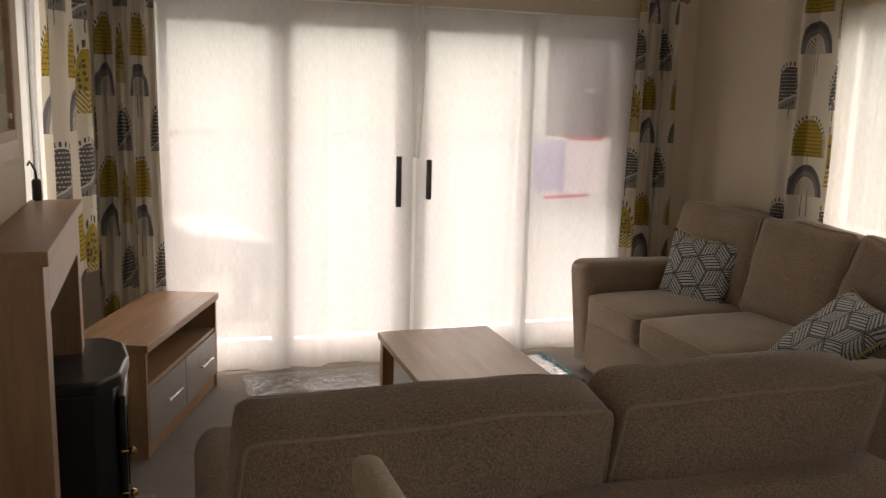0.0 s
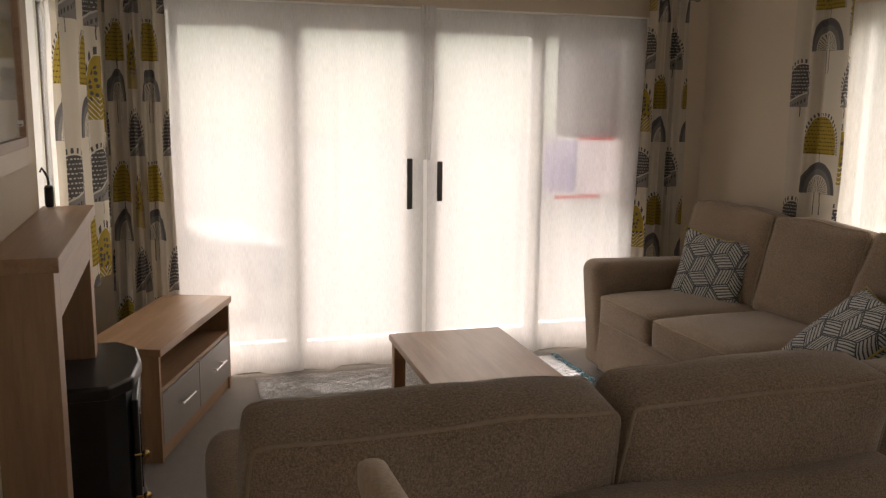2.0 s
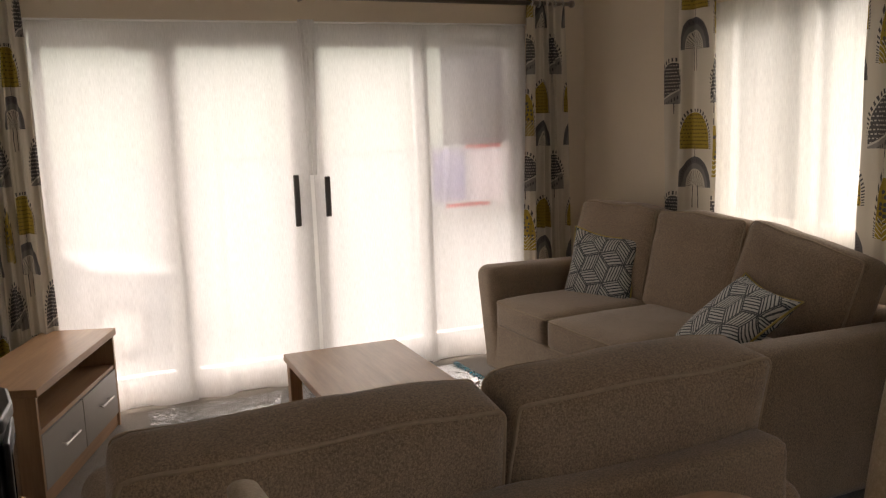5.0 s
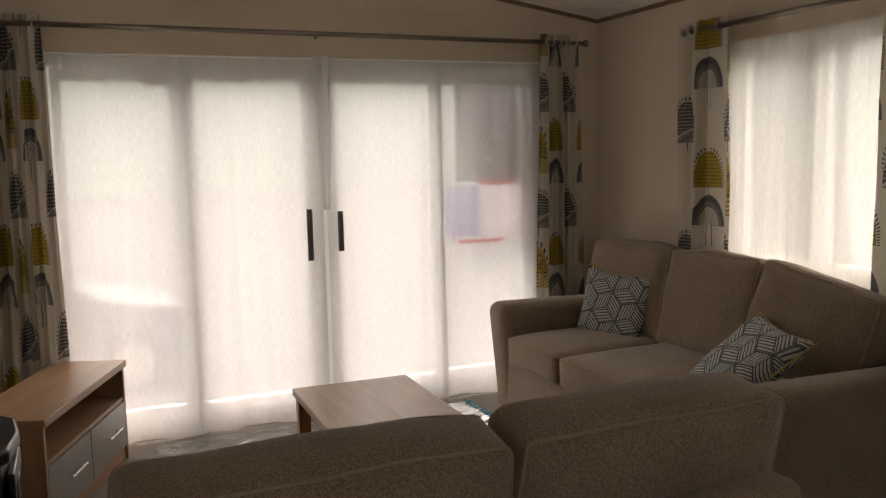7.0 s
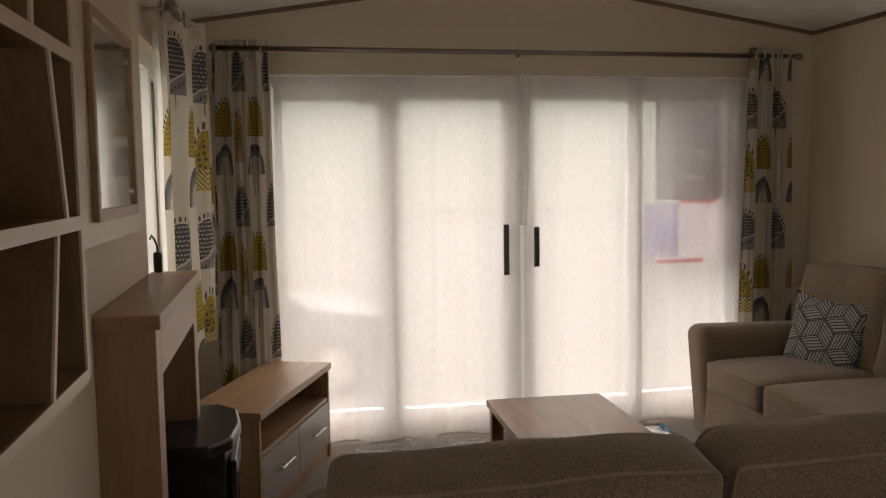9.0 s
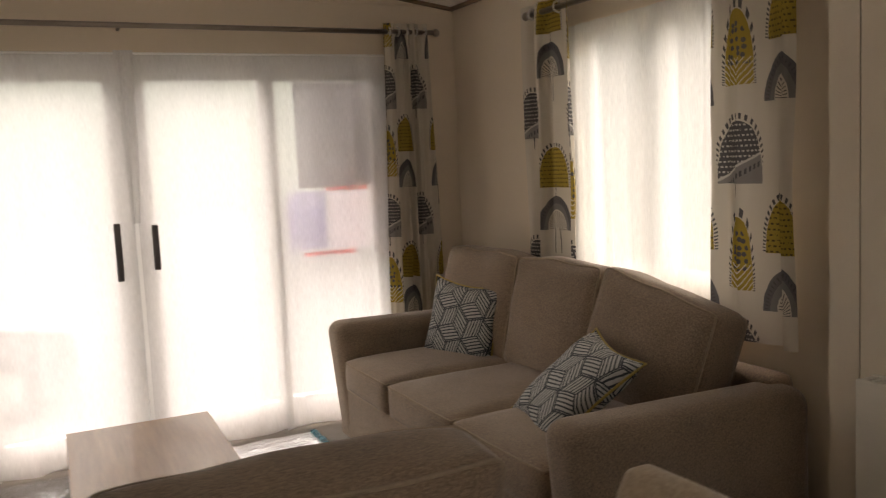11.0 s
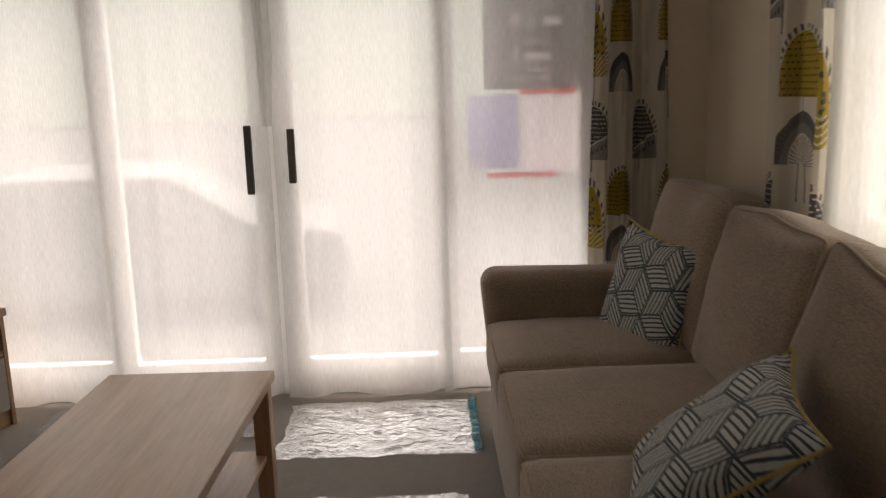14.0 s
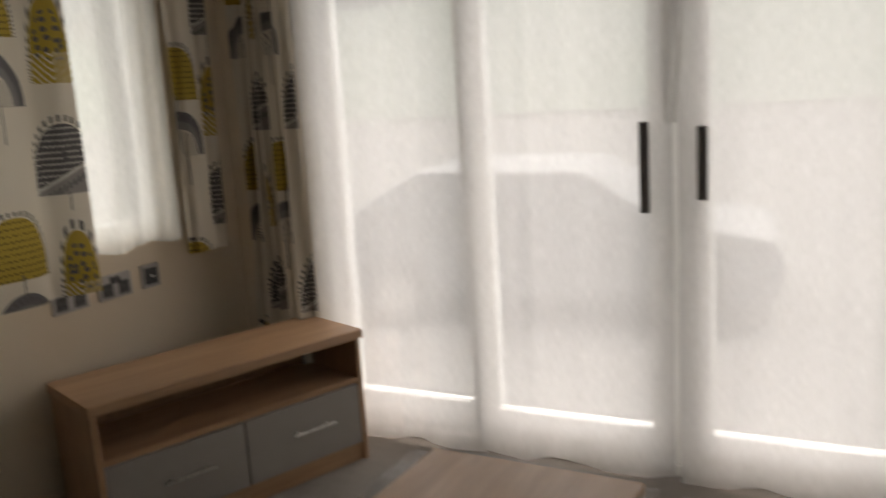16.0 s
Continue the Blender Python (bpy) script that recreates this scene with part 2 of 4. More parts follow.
def plastic_film(name, tint=(0.9, 0.9, 0.9), cover=0.03):
    """Clear crinkled floor film: glossy, milky in the creases."""
    k = Nodes(name)
    co = k.coord(scale=(1, 2.4, 1))
    cr = k.noise(co, 14, 5, 0.6)
    fine = k.noise(co, 55, 3, 0.6)
    k.base(tint, 0.12)
    k.bsdf.inputs["IOR"].default_value = 1.5
    bp = k.bump(k.m('ADD', cr, k.m('MULTIPLY', fine, 0.35)), 1.0, 0.025)
    tp = k.n("ShaderNodeBsdfTransparent")
    ms = k.n("ShaderNodeMixShader")
    k.put(ms.inputs[0], k.m('MULTIPLY_ADD', k.ramp(cr, 0.45, 0.62), 0.10, cover))
    k.put(ms.inputs[1], tp.outputs[0])
    k.put(ms.inputs[2], k.bsdf.outputs[0])
    gl = k.n("ShaderNodeBsdfGlossy")
    gl.inputs["Roughness"].default_value = 0.06
    k.put(gl.inputs["Normal"], bp)
    fr = k.n("ShaderNodeFresnel")
    fr.inputs[0].default_value = 1.35
    k.put(fr.inputs["Normal"], bp)
    m3 = k.n("ShaderNodeMixShader")
    k.put(m3.inputs[0], fr.outputs[0])
    k.put(m3.inputs[1], ms.outputs[0])
    k.put(m3.inputs[2], gl.outputs[0])
    k.put(k.out.inputs[0], m3.outputs[0])
    return k.mat


def paper_on_glass(name, col, through_light=0.6):
    k = Nodes(name)
    n = k.noise(k.coord(), 8, 3)
    c = k.mix(n, tuple(v * 0.93 for v in col), col)
    df = k.n("ShaderNodeBsdfDiffuse")
    tr = k.n("ShaderNodeBsdfTranslucent")
    k.put(df.inputs[0], c)
    k.put(tr.inputs[0], c)
    ms = k.n("ShaderNodeMixShader")
    ms.inputs[0].default_value = through_light
    k.put(ms.inputs[1], df.outputs[0])
    k.put(ms.inputs[2], tr.outputs[0])
    k.put(k.out.inputs[0], ms.outputs[0])
    return k.mat


def wall_paper(name, col):
    k = Nodes(name)
    co = k.coord()
    fine = k.noise(k.coord(scale=(1, 1, 0.25)), 160, 3, 0.7)
    big = k.noise(co, 1.1, 4)
    c = k.mix(k.m('ADD', k.m('MULTIPLY', fine, 0.5), k.m('MULTIPLY', k.ramp(big, 0.3, 0.7), 0.5)), tuple(v * 0.9 for v in col), col)
    k.base(c, 0.75)
    k.bump(fine, 0.18, 0.0008)
    return k.mat


def carpet_pile(name):
    k = Nodes(name)
    co = k.coord()
    tuft = k.noise(co, 210, 3, 0.75)
    mid = k.noise(co, 24, 4)
    big = k.noise(co, 1.6, 3)
    f = k.m('ADD', k.m('MULTIPLY', k.ramp(tuft, 0.3, 0.7), 0.6), k.m('ADD', k.m('MULTIPLY', mid, 0.25), k.m('MULTIPLY', big, 0.15)))
    k.base(k.mix(f, (0.11, 0.10, 0.09), (0.345, 0.315, 0.285)), 0.97)
    k.bump(k.m('ADD', tuft, mid), 0.8, 0.006)
    return k.mat


WALL = wall_paper("vinyl_wall_board", (0.70, 0.60, 0.465))
PANEL = wall_paper("cream_wall_panel", (0.70, 0.615, 0.49))
CEIL = plain("ceiling_board", (0.80, 0.78, 0.73), 0.8)
CARPET = carpet_pile("beige_carpet")
OAK_Y = wood("oak_along_y", (0.285, 0.165, 0.088), (0.50, 0.318, 0.183), 1)
OAK_X = wood("oak_along_x", (0.285, 0.165, 0.088), (0.50, 0.318, 0.183), 0)
OAK_Z = wood("oak_upright", (0.285, 0.165, 0.088), (0.50, 0.318, 0.183), 2)
# Dark wood, with the shade of shelf insides and backs put into its colour.
OAK_DARK = wood("dark_oak_inside_shade", (0.15, 0.085, 0.042), (0.27, 0.165, 0.085), 2)
OAK_TRIM = wood("brown_ceiling_trim", (0.15, 0.095, 0.055), (0.25, 0.165, 0.10), 0)
PALE_EDGE = wood("pale_board_edge", (0.52, 0.41, 0.29), (0.66, 0.54, 0.40), 1)
GREY_FRONT = plain("grey_laminate", (0.27, 0.25, 0.225), 0.35, vary=0.04)
SOFA = fabric("taupe_chenille", (0.115, 0.081, 0.053), (0.46, 0.34, 0.232))
SOFA_PIPE = plain("taupe_piping", (0.33, 0.255, 0.18), 0.9, scale=60)
CHAIR = fabric("beige_weave", (0.34, 0.26, 0.17), (0.56, 0.45, 0.31), 260)
CUSHION = cushion_print("striped_facets")
MUSTARD_PIPE = plain("mustard_piping", (0.40, 0.30, 0.09), 0.85, scale=60)
CURTAIN = printed_curtain("tree_print_cotton")
VOILE = sheer_cloth("ivory_voile", (0.87, 0.865, 0.85), 0.27, 0.32)
# Cream net passing more light than the door voile, to keep side windows bright.
NET_BRIGHT = sheer_cloth("cream_net_brightened", (0.87, 0.87, 0.81), 0.31, 0.53)
UPVC = plain("white_upvc", (0.86, 0.86, 0.84), 0.3, vary=0.03)
PANE = clear_pane("window_glass")
STEEL = plain("brushed_steel", (0.62, 0.60, 0.57), 0.28, 1.0, vary=0.08)
RAIL_METAL = plain("antique_nickel", (0.30, 0.26, 0.22), 0.3, 1.0, vary=0.1)
SOCKET_PLATE = plain("dark_nickel_plate", (0.33, 0.31, 0.29), 0.35, 0.4)
SOCKET_DARK = plain("dark_socket_insert", (0.05, 0.048, 0.046), 0.45)
BLACK = plain("black_enamel", (0.012, 0.012, 0.013), 0.32, vary=0.25)
BLACK_MATT = plain("black_plastic", (0.02, 0.02, 0.02), 0.55, vary=0.2)
HANDLE_GREY = plain("dark_grey_handle", (0.13, 0.125, 0.12), 0.5)
BRASS = plain("polished_brass", (0.72, 0.52, 0.22), 0.22, 1.0)
FILM = plastic_film("floor_film")
FILM_TAPE = plastic_film("cyan_film_edge", (0.02, 0.32, 0.42), 0.55)
MIRROR = plain("mirror_glass", (0.92, 0.92, 0.92), 0.03, 1.0, vary=0.01, bump=0.0)
RAD = plain("radiator_enamel", (0.70, 0.66, 0.57), 0.35, vary=0.04)
WORKTOP = plain("dark_slate_worktop", (0.07, 0.06, 0.052), 0.35, vary=0.35, scale=30)
SLATE_PRINT = paper_on_glass("mauve_grey_poster", (0.20, 0.18, 0.20), 0.6)
LILAC = paper_on_glass("lilac_notice", (0.56, 0.53, 0.70), 0.6)
PAPER = paper_on_glass("pale_pink_notice", (0.80, 0.75, 0.77), 0.75)
RED = paper_on_glass("red_tape", (0.80, 0.09, 0.07), 0.6)
CHALK = paper_on_glass("white_print", (0.50, 0.475, 0.50), 0.7)


# ---------------------------------------------------------------- builders
def part(name, bm, material, parent=None, label="", smooth=None):
    """Links a bmesh as one mesh object, under a parent where given."""
    me = bpy.data.meshes.new(name)
    bmesh.ops.recalc_face_normals(bm, faces=bm.faces)
    bm.to_mesh(me)
    bm.free()
    me.materials.append(material)
    if smooth:
        for p in me.polygons:
            p.use_smooth = True
        if smooth < 3:
            me.set_sharp_from_angle(angle=smooth)
    ob = new(name, me)
    if parent is not None:
        ob.parent = parent
    if label:
        ob["label"] = label
    return ob


def thing(name, m=None, **tags):
    e = new(name)
    e.empty_display_size = 0.1
    if m is not None:
        e.matrix_world = m
    return tagged(e, **tags)


def box(x0, x1, y0, y1, z0, z1, r=0.0, seg=2, bm=None):
    bm2 = bmesh.new()
    bmesh.ops.create_cube(bm2, size=1)
    for v in bm2.verts:
        v.co = Vector((x0 + (v.co.x + 0.5) * (x1 - x0), y0 + (v.co.y + 0.5) * (y1 - y0), z0 + (v.co.z + 0.5) * (z1 - z0)))
    if r > 0:
        bmesh.ops.bevel(bm2, geom=bm2.edges[:], offset=r, segments=seg, profile=0.5, affect='EDGES')
    if bm is None:
        return bm2
    me = bpy.data.meshes.new("tmp")
    bm2.to_mesh(me)
    bm.from_mesh(me)
    bpy.data.meshes.remove(me)
    bm2.free()
    return bm


def prism(poly, axis, lo, hi, r=0.0):
    """Extrudes a polygon (pairs in the two other axes, in order) along an axis."""
    bm = bmesh.new()
    def at(p, h):
        c = [p[0], p[1]]
        c.insert(axis, h)
        return Vector(c)
    a = [bm.verts.new(at(p, lo)) for p in poly]
    b = [bm.verts.new(at(p, hi)) for p in poly]
    bm.faces.new(a)
    bm.faces.new(b[::-1])
    for i in range(len(poly)):
        j = (i + 1) % len(poly)
        bm.faces.new((a[i], b[i], b[j], a[j]))
    bmesh.ops.recalc_face_normals(bm, faces=bm.faces)
    if r > 0:
        bmesh.ops.bevel(bm, geom=bm.edges[:], offset=r, segments=2, profile=0.5, affect='EDGES')
    return bm


def tube(points, r, seg=8, closed=False, bm=None):
    """A round rod swept along points."""
    bm = bm or bmesh.new()
    pts = [Vector(p) for p in points]
    rings = []
    n = len(pts)
    for i, p in enumerate(pts):
        a = pts[i - 1] if (i > 0 or closed) else p
        b = pts[(i + 1) % n] if (i < n - 1 or closed) else p
        d = (b - a).normalized()
        side = d.cross(Vector((0.13, 0.29, 0.95)))
        if side.length < 1e-3:
            side = d.cross(Vector((1, 0, 0)))
        side.normalize()
        up = d.cross(side)
        rings.append([bm.verts.new(p + r * (math.cos(t) * side + math.sin(t) * up)) for t in (2 * math.pi * k / seg for k in range(seg))])
    for i in range(n if closed else n - 1):
        q, w = rings[i], rings[(i + 1) % n]
        for k in range(seg):
            bm.faces.new((q[k], q[(k + 1) % seg], w[(k + 1) % seg], w[k]))
    if not closed:
        bm.faces.new(rings[0])
        bm.faces.new(rings[-1][::-1])
    return bm


def ball(c, r, seg=12):
    bm = bmesh.new()
    bmesh.ops.create_uvsphere(bm, u_segments=seg, v_segments=seg // 2 + 2, radius=r, matrix=Matrix.Translation(c))
    return bm


def puff(sx, sy, sz, r, bulge, n=12, wobble=0.004, seed=0, seams=None):
    """A stuffed, round-edged block about the origin; bulge per axis. With seams (axis, inset) it also gives the two seam lines."""
    h = Vector((sx / 2, sy / 2, sz / 2))
    rr = min(r, h.x * 0.95, h.y * 0.95, h.z * 0.95)
    def surface(u):
        # gather the grid towards the edges, so the rounding is smooth
        p = Vector([math.copysign(abs(c) ** 0.8, c) * hh for c, hh in zip(u, h)])
        core = Vector([max(-hh + rr, min(hh - rr, c)) for c, hh in zip(p, h)])
        d = p - core
        if d.length > 1e-6:
            p = core + d.normalized() * rr
        for i in range(3):
            j, k2 = (i + 1) % 3, (i + 2) % 3
            w = (1 - u[j] ** 2) * (1 - u[k2] ** 2)
            p[i] += u[i] * w * bulge[i]
        return p + noise.noise_vector(p * 5 + Vector((seed * 7.1, seed, 0))) * wobble
    bm = bmesh.new()
    bmesh.ops.create_cube(bm, size=2)
    bmesh.ops.subdivide_edges(bm, edges=bm.edges[:], cuts=n - 1, use_grid_fill=True)
    for v in bm.verts:
        v.co = surface(v.co.copy())
    if seams is None:
        return bm
    axis, inset = seams
    level = ((h[axis] - inset) / h[axis]) ** 1.25
    square = [(-1 + i / 20, -1) for i in range(40)] + [(1, -1 + i / 20) for i in range(40)]
    square += [(-a, -b) for a, b in square]
    lines = []
    for sgn in (-1, 1):
        line = []
        for a, b in square:
            c = [a, b]
            c.insert(axis, sgn * level)
            line.append(surface(Vector(c)))
        lines.append(line)
    return bm, lines


def ring_path(w, h, r, n=5, wave=0.0, seed=0):
    """Round-cornered rectangle about the origin, as (a, b) pairs."""
    out = []
    for cx, cy, a0 in ((w / 2 - r, h / 2 - r, 0), (-w / 2 + r, h / 2 - r, 90), (-w / 2 + r, -h / 2 + r, 180), (w / 2 - r, -h / 2 + r, 270)):
        for i in range(n + 1):
            a = radians(a0 + 90 * i / n)
            out.append((cx + r * math.cos(a), cy + r * math.sin(a)))
    fine = []
    for i, p in enumerate(out):
        q = out[(i + 1) % len(out)]
        steps = max(1, int(math.hypot(q[0] - p[0], q[1] - p[1]) / 0.06))
        for s in range(steps):
            a = p[0] + (q[0] - p[0]) * s / steps
            b = p[1] + (q[1] - p[1]) * s / steps
            fine.append((a, b + wave * noise.noise(Vector((a * 4 + seed, b * 4, seed * 1.7)))))
    return fine


def cloth(name, p0, p1, z0, z1, waves, depth, material, parent=None, label="", flare=1.0, seed=0, nz=26, droop=0.0, per=10):
    """A hanging cloth from p0 to p1 (plan), folded; u is measured along the cloth, v is its height."""
    a, b = Vector((*p0, 0)), Vector((*p1, 0))
    d = (b - a)
    width = d.length
    d.normalize()
    nrm = Vector((-d.y, d.x, 0))
    nx = int(waves * per)
    bm = bmesh.new()
    uvl = bm.loops.layers.uv.new("UVMap")
    grid = []
    for j in range(nz + 1):
        s = j / nz
        z = z1 + (z0 - z1) * s
        row = []
        for i in range(nx + 1):
            f = i / nx
            ph = f * waves * 2 * math.pi + 1.3 * math.sin(f * 9 + seed)
            amp = depth * (0.55 + 0.45 * s ** 0.5) * (0.65 + 0.5 * noise.noise(Vector((f * 6, seed * 3.1, s * 0.8))))
            off = amp * math.sin(ph) + 0.35 * amp * math.sin(2.3 * ph + 4 * s + seed)
            sway = (0.004 if depth < 0.01 else 0.010) * noise.noise(Vector((f * 3, s * 2.5, seed + 5)))
            spread = (f - 0.5) * width * (1 + (flare - 1) * s) + 0.5 * width
            zz = z + droop * s ** 6 * math.sin(ph * 0.5 + seed)
            p = a + d * (spread + sway) + nrm * (off + sway)
            row.append(bm.verts.new((p.x, p.y, zz)))
        grid.append(row)
    us, mid = [0.0], grid[nz // 2]
    for i in range(nx):
        us.append(us[-1] + (mid[i + 1].co - mid[i].co).length)
    for j in range(nz):
        for i in range(nx):
            fc = bm.faces.new((grid[j][i], grid[j + 1][i], grid[j + 1][i + 1], grid[j][i + 1]))
            for lp, (ii, jj) in zip(fc.loops, ((i, j), (i, j + 1), (i + 1, j + 1), (i + 1, j))):
                lp[uvl].uv = (us[ii] + seed * 0.37, grid[jj][ii].co.z + seed * 0.21)
    return part(name, bm, material, parent, label, smooth=4)


def pane(name, bm, parent, label=""):
    ob = part(name, bm, PANE, parent, label)
    ob.visible_shadow = False
    return ob


# ---------------------------------------------------------------- structure
XL, XR, YF, YB = 1.09, 4.75, 5.53, -1.6
EAVE, RIDGE, XM = 2.315, 2.60, 2.92
T = 0.13


def roof_z(x):
    return EAVE + (RIDGE - EAVE) * (1 - abs(x - XM) / (XM - XL))


def structure(name, bm, mat, label, cat="wall"):
    return tagged(part(name, bm, mat), label=label, category=cat, kind="structure")


DX0, DX1, DZ1 = 1.47, 4.33, 2.03          # patio door opening
WZ0, WZ1 = 0.88, 2.0                      # side windows
RW0, RW1 = 3.22, 4.32
LW0, LW1 = 3.97, 5.16
KW0, KW1 = -1.45, 0.75                      # unseen kitchen windows behind the walk, widened for rear light

structure("floor", box(XL - T, XR + T, YB - T, YF + T, -0.1, 0.0), CARPET, "beige-grey short pile carpet floor", "floor")
bm = box(XL - T, DX0, YF, YF + T, 0, EAVE)
box(DX1, XR + T, YF, YF + T, 0, EAVE, bm=bm)
box(DX0, DX1, YF, YF + T, DZ1, EAVE, bm=bm)
structure("wall_front", bm, WALL, "plain taupe-cream wall around the patio doors")
structure("gable_front", prism([(XL - T, EAVE + 0.001), (XR + T, EAVE + 0.001), (XM, RIDGE + 0.03)], 1, YF, YF + T), WALL, "taupe-cream gable above the patio doors")
bm = box(XR, XR + T, YB, KW0, 0, EAVE)
box(XR, XR + T, KW1, RW0, 0, EAVE, bm=bm)
box(XR, XR + T, KW0, KW1, 0, WZ0, bm=bm)
box(XR, XR + T, KW0, KW1, WZ1, EAVE, bm=bm)
box(XR, XR + T, RW1, YF, 0, EAVE, bm=bm)
box(XR, XR + T, RW0, RW1, 0, WZ0, bm=bm)
box(XR, XR + T, RW0, RW1, WZ1, EAVE, bm=bm)
structure("wall_east", bm, WALL, "taupe-cream side wall with a curtained window")
bm = box(XL - T, XL, YB, KW0, 0, EAVE)
box(XL - T, XL, KW1, LW0, 0, EAVE, bm=bm)
box(XL - T, XL, LW1, YF, 0, EAVE, bm=bm)
for q0, q1 in ((LW0, LW1), (KW0, KW1)):
    box(XL - T, XL, q0, q1, 0, WZ0, bm=bm)
    box(XL - T, XL, q0, q1, WZ1, EAVE, bm=bm)
structure("wall_west", bm, WALL, "cream side wall behind the fireplace")
bm = box(XL - T, 1.4, YB - T, YB, 0, RIDGE)
box(4.4, XR + T, YB - T, YB, 0, RIDGE, bm=bm)
box(1.4, 4.4, YB - T, YB, 0, 0.55, bm=bm)
box(1.4, 4.4, YB - T, YB, 2.22, RIDGE, bm=bm)
structure("wall_back", bm, WALL, "plain cream wall closing the room")
bm = prism([(XL - T, EAVE - 0.024), (XM, RIDGE), (XM, RIDGE + 0.06), (XL - T, EAVE + 0.04)], 1, YB - T, YF + T + 0.03)
me = bpy.data.meshes.new("tmp")
b2 = prism([(XM, RIDGE), (XR + T, EAVE - 0.024), (XR + T, EAVE + 0.04), (XM, RIDGE + 0.06)], 1, YB - T, YF + T + 0.03)
b2.to_mesh(me)
b2.free()
bm.from_mesh(me)
bpy.data.meshes.remove(me)
structure("ceiling", bm, CEIL, "white vaulted ceiling of shallow pitch", "ceiling")


def coving(name, a, b):
    """A slim brown strip where the wall meets the sloping ceiling."""
    structure(name, tube([a, b], 0.016, 6), OAK_TRIM, "slim brown wooden strip under the ceiling", "trim")


coving("trim_1", (XL, YF - 0.006, EAVE - 0.008), (XM, YF - 0.006, RIDGE - 0.008))
coving("trim_2", (XM, YF - 0.006, RIDGE - 0.008), (XR, YF - 0.006, EAVE - 0.008))
coving("trim_3", (XR - 0.006, YF, EAVE - 0.008), (XR - 0.006, YB, EAVE - 0.008))
coving("trim_4", (XL + 0.006, YF, EAVE - 0.008), (XL + 0.006, YB, EAVE - 0.008))
for i, (x0, x1, y0, y1) in enumerate(((DX1 + 0.02, XR, YF - 0.014, YF), (XR - 0.014, XR, 2.82, YF - 0.014), (XL, XL + 0.014, 4.2, YF - 0.014))):
    structure("baseboard_%d" % (i + 1), box(x0, x1, y0, y1, 0, 0.07, 0.004), OAK_DARK, "low brown wooden skirting board", "baseboard")
# boxed-out panelled wall past the window
structure("wall_panel_1", box(4.60, XR, 2.695, 2.80, 0, 2.25), PANEL, "cream wall board boxed out beside the window")
structure("wall_panel_2", box(4.60, XR, 1.2, 2.69, 0, 2.25), PANEL, "cream wall board beside the radiator")


def patio_doors():
    """Four tall panes in white frames, the two in the middle sliding."""
    d = tagged(thing("patio_door"), label="white framed four-pane sliding patio doors, closed", category="patio door")
    y0, y1 = YF + 0.03, YF + 0.12
    part("outer_frame", box(DX0, DX0 + 0.06, y0, y1, 0.02, DZ1, 0.004), UPVC, d)
    part("outer_frame", box(DX1 - 0.06, DX1, y0, y1, 0.02, DZ1, 0.004), UPVC, d)
    part("head_frame", box(DX0 + 0.06, DX1 - 0.06, y0, y1, DZ1 - 0.05, DZ1, 0.004), UPVC, d)
    part("threshold", box(DX0, DX1, y0 - 0.02, y1, 0.0, 0.04, 0.004), UPVC, d)
    leaves = ((1.54, 2.175, 0.055), (2.175, 2.902, 0.02), (2.906, 3.63, 0.02), (3.63, 4.27, 0.055))
    glass = ((1.585, 2.11), (2.231, 2.807), (3.0, 3.58), (3.675, 4.225))
    for (a, b, dy), (g0, g1) in zip(leaves, glass):
        leaf = part("leaf", frame_mesh(a, b, 0.045, DZ1 - 0.055, g0, g1, 0.155, 1.905, y0 + dy - 0.03, y0 + dy + 0.03), UPVC, d)
        pane("glass_pane", box(g0 - 0.008, g1 + 0.008, y0 + dy - 0.004, y0 + dy + 0.004, 0.147, 1.913), leaf)
    for x, z0, z1 in ((2.812, 0.916, 1.205), (2.990, 0.958, 1.186)):
        h = part("pull_handle", box(x - 0.016, x + 0.016, YF - 0.070, YF - 0.054, z0, z1, 0.006), HANDLE_GREY, d, "dark grey upright pull handle")
        for z in (z0 + 0.06, z1 - 0.06):
            part("handle_post", tube([(x, YF - 0.056, z), (x + 0.012, YF + 0.03, z)], 0.007), HANDLE_GREY, h)
    part("trickle_vent", box(1.98, 2.11, YF + 0.02, YF + 0.06, 1.885, 1.902, 0.003), UPVC, d)


def frame_mesh(x0, x1, z0, z1, a0, a1, c0, c1, y0, y1):
    """A flat frame with one opening, in the x-z plane."""
    bm = box(x0, a0, y0, y1, z0, z1)
    box(a1, x1, y0, y1, z0, z1, bm=bm)
    box(a0, a1, y0, y1, z0, c0, bm=bm)
    box(a0, a1, y0, y1, c1, z1, bm=bm)
    return bm


patio_doors()


def side_window(name, x0, x1, ya, yb, label):
    """White window with two lights, in a wall that runs along y."""
    w = tagged(thing(name), label=label, category="window", kind="structure")
    mid = (ya + yb) / 2
    bm = box(x0, x1, ya, ya + 0.06, WZ0, WZ1)
    box(x0, x1, yb - 0.06, yb, WZ0, WZ1, bm=bm)
    box(x0, x1, ya + 0.06, yb - 0.06, WZ0, WZ0 + 0.06, bm=bm)
    box(x0, x1, ya + 0.06, yb - 0.06, WZ1 - 0.06, WZ1, bm=bm)
    box(x0, x1, mid - 0.035, mid + 0.035, WZ0 + 0.06, WZ1 - 0.06, bm=bm)
    part("window_frame", bm, UPVC, w)
    xm = (x0 + x1) / 2
    pane("glass_pane", box(xm - 0.003, xm + 0.003, ya + 0.055, mid - 0.03, WZ0 + 0.055, WZ1 - 0.055), w)
    pane("glass_pane", box(xm - 0.003, xm + 0.003, mid + 0.03, yb - 0.055, WZ0 + 0.055, WZ1 - 0.055), w)


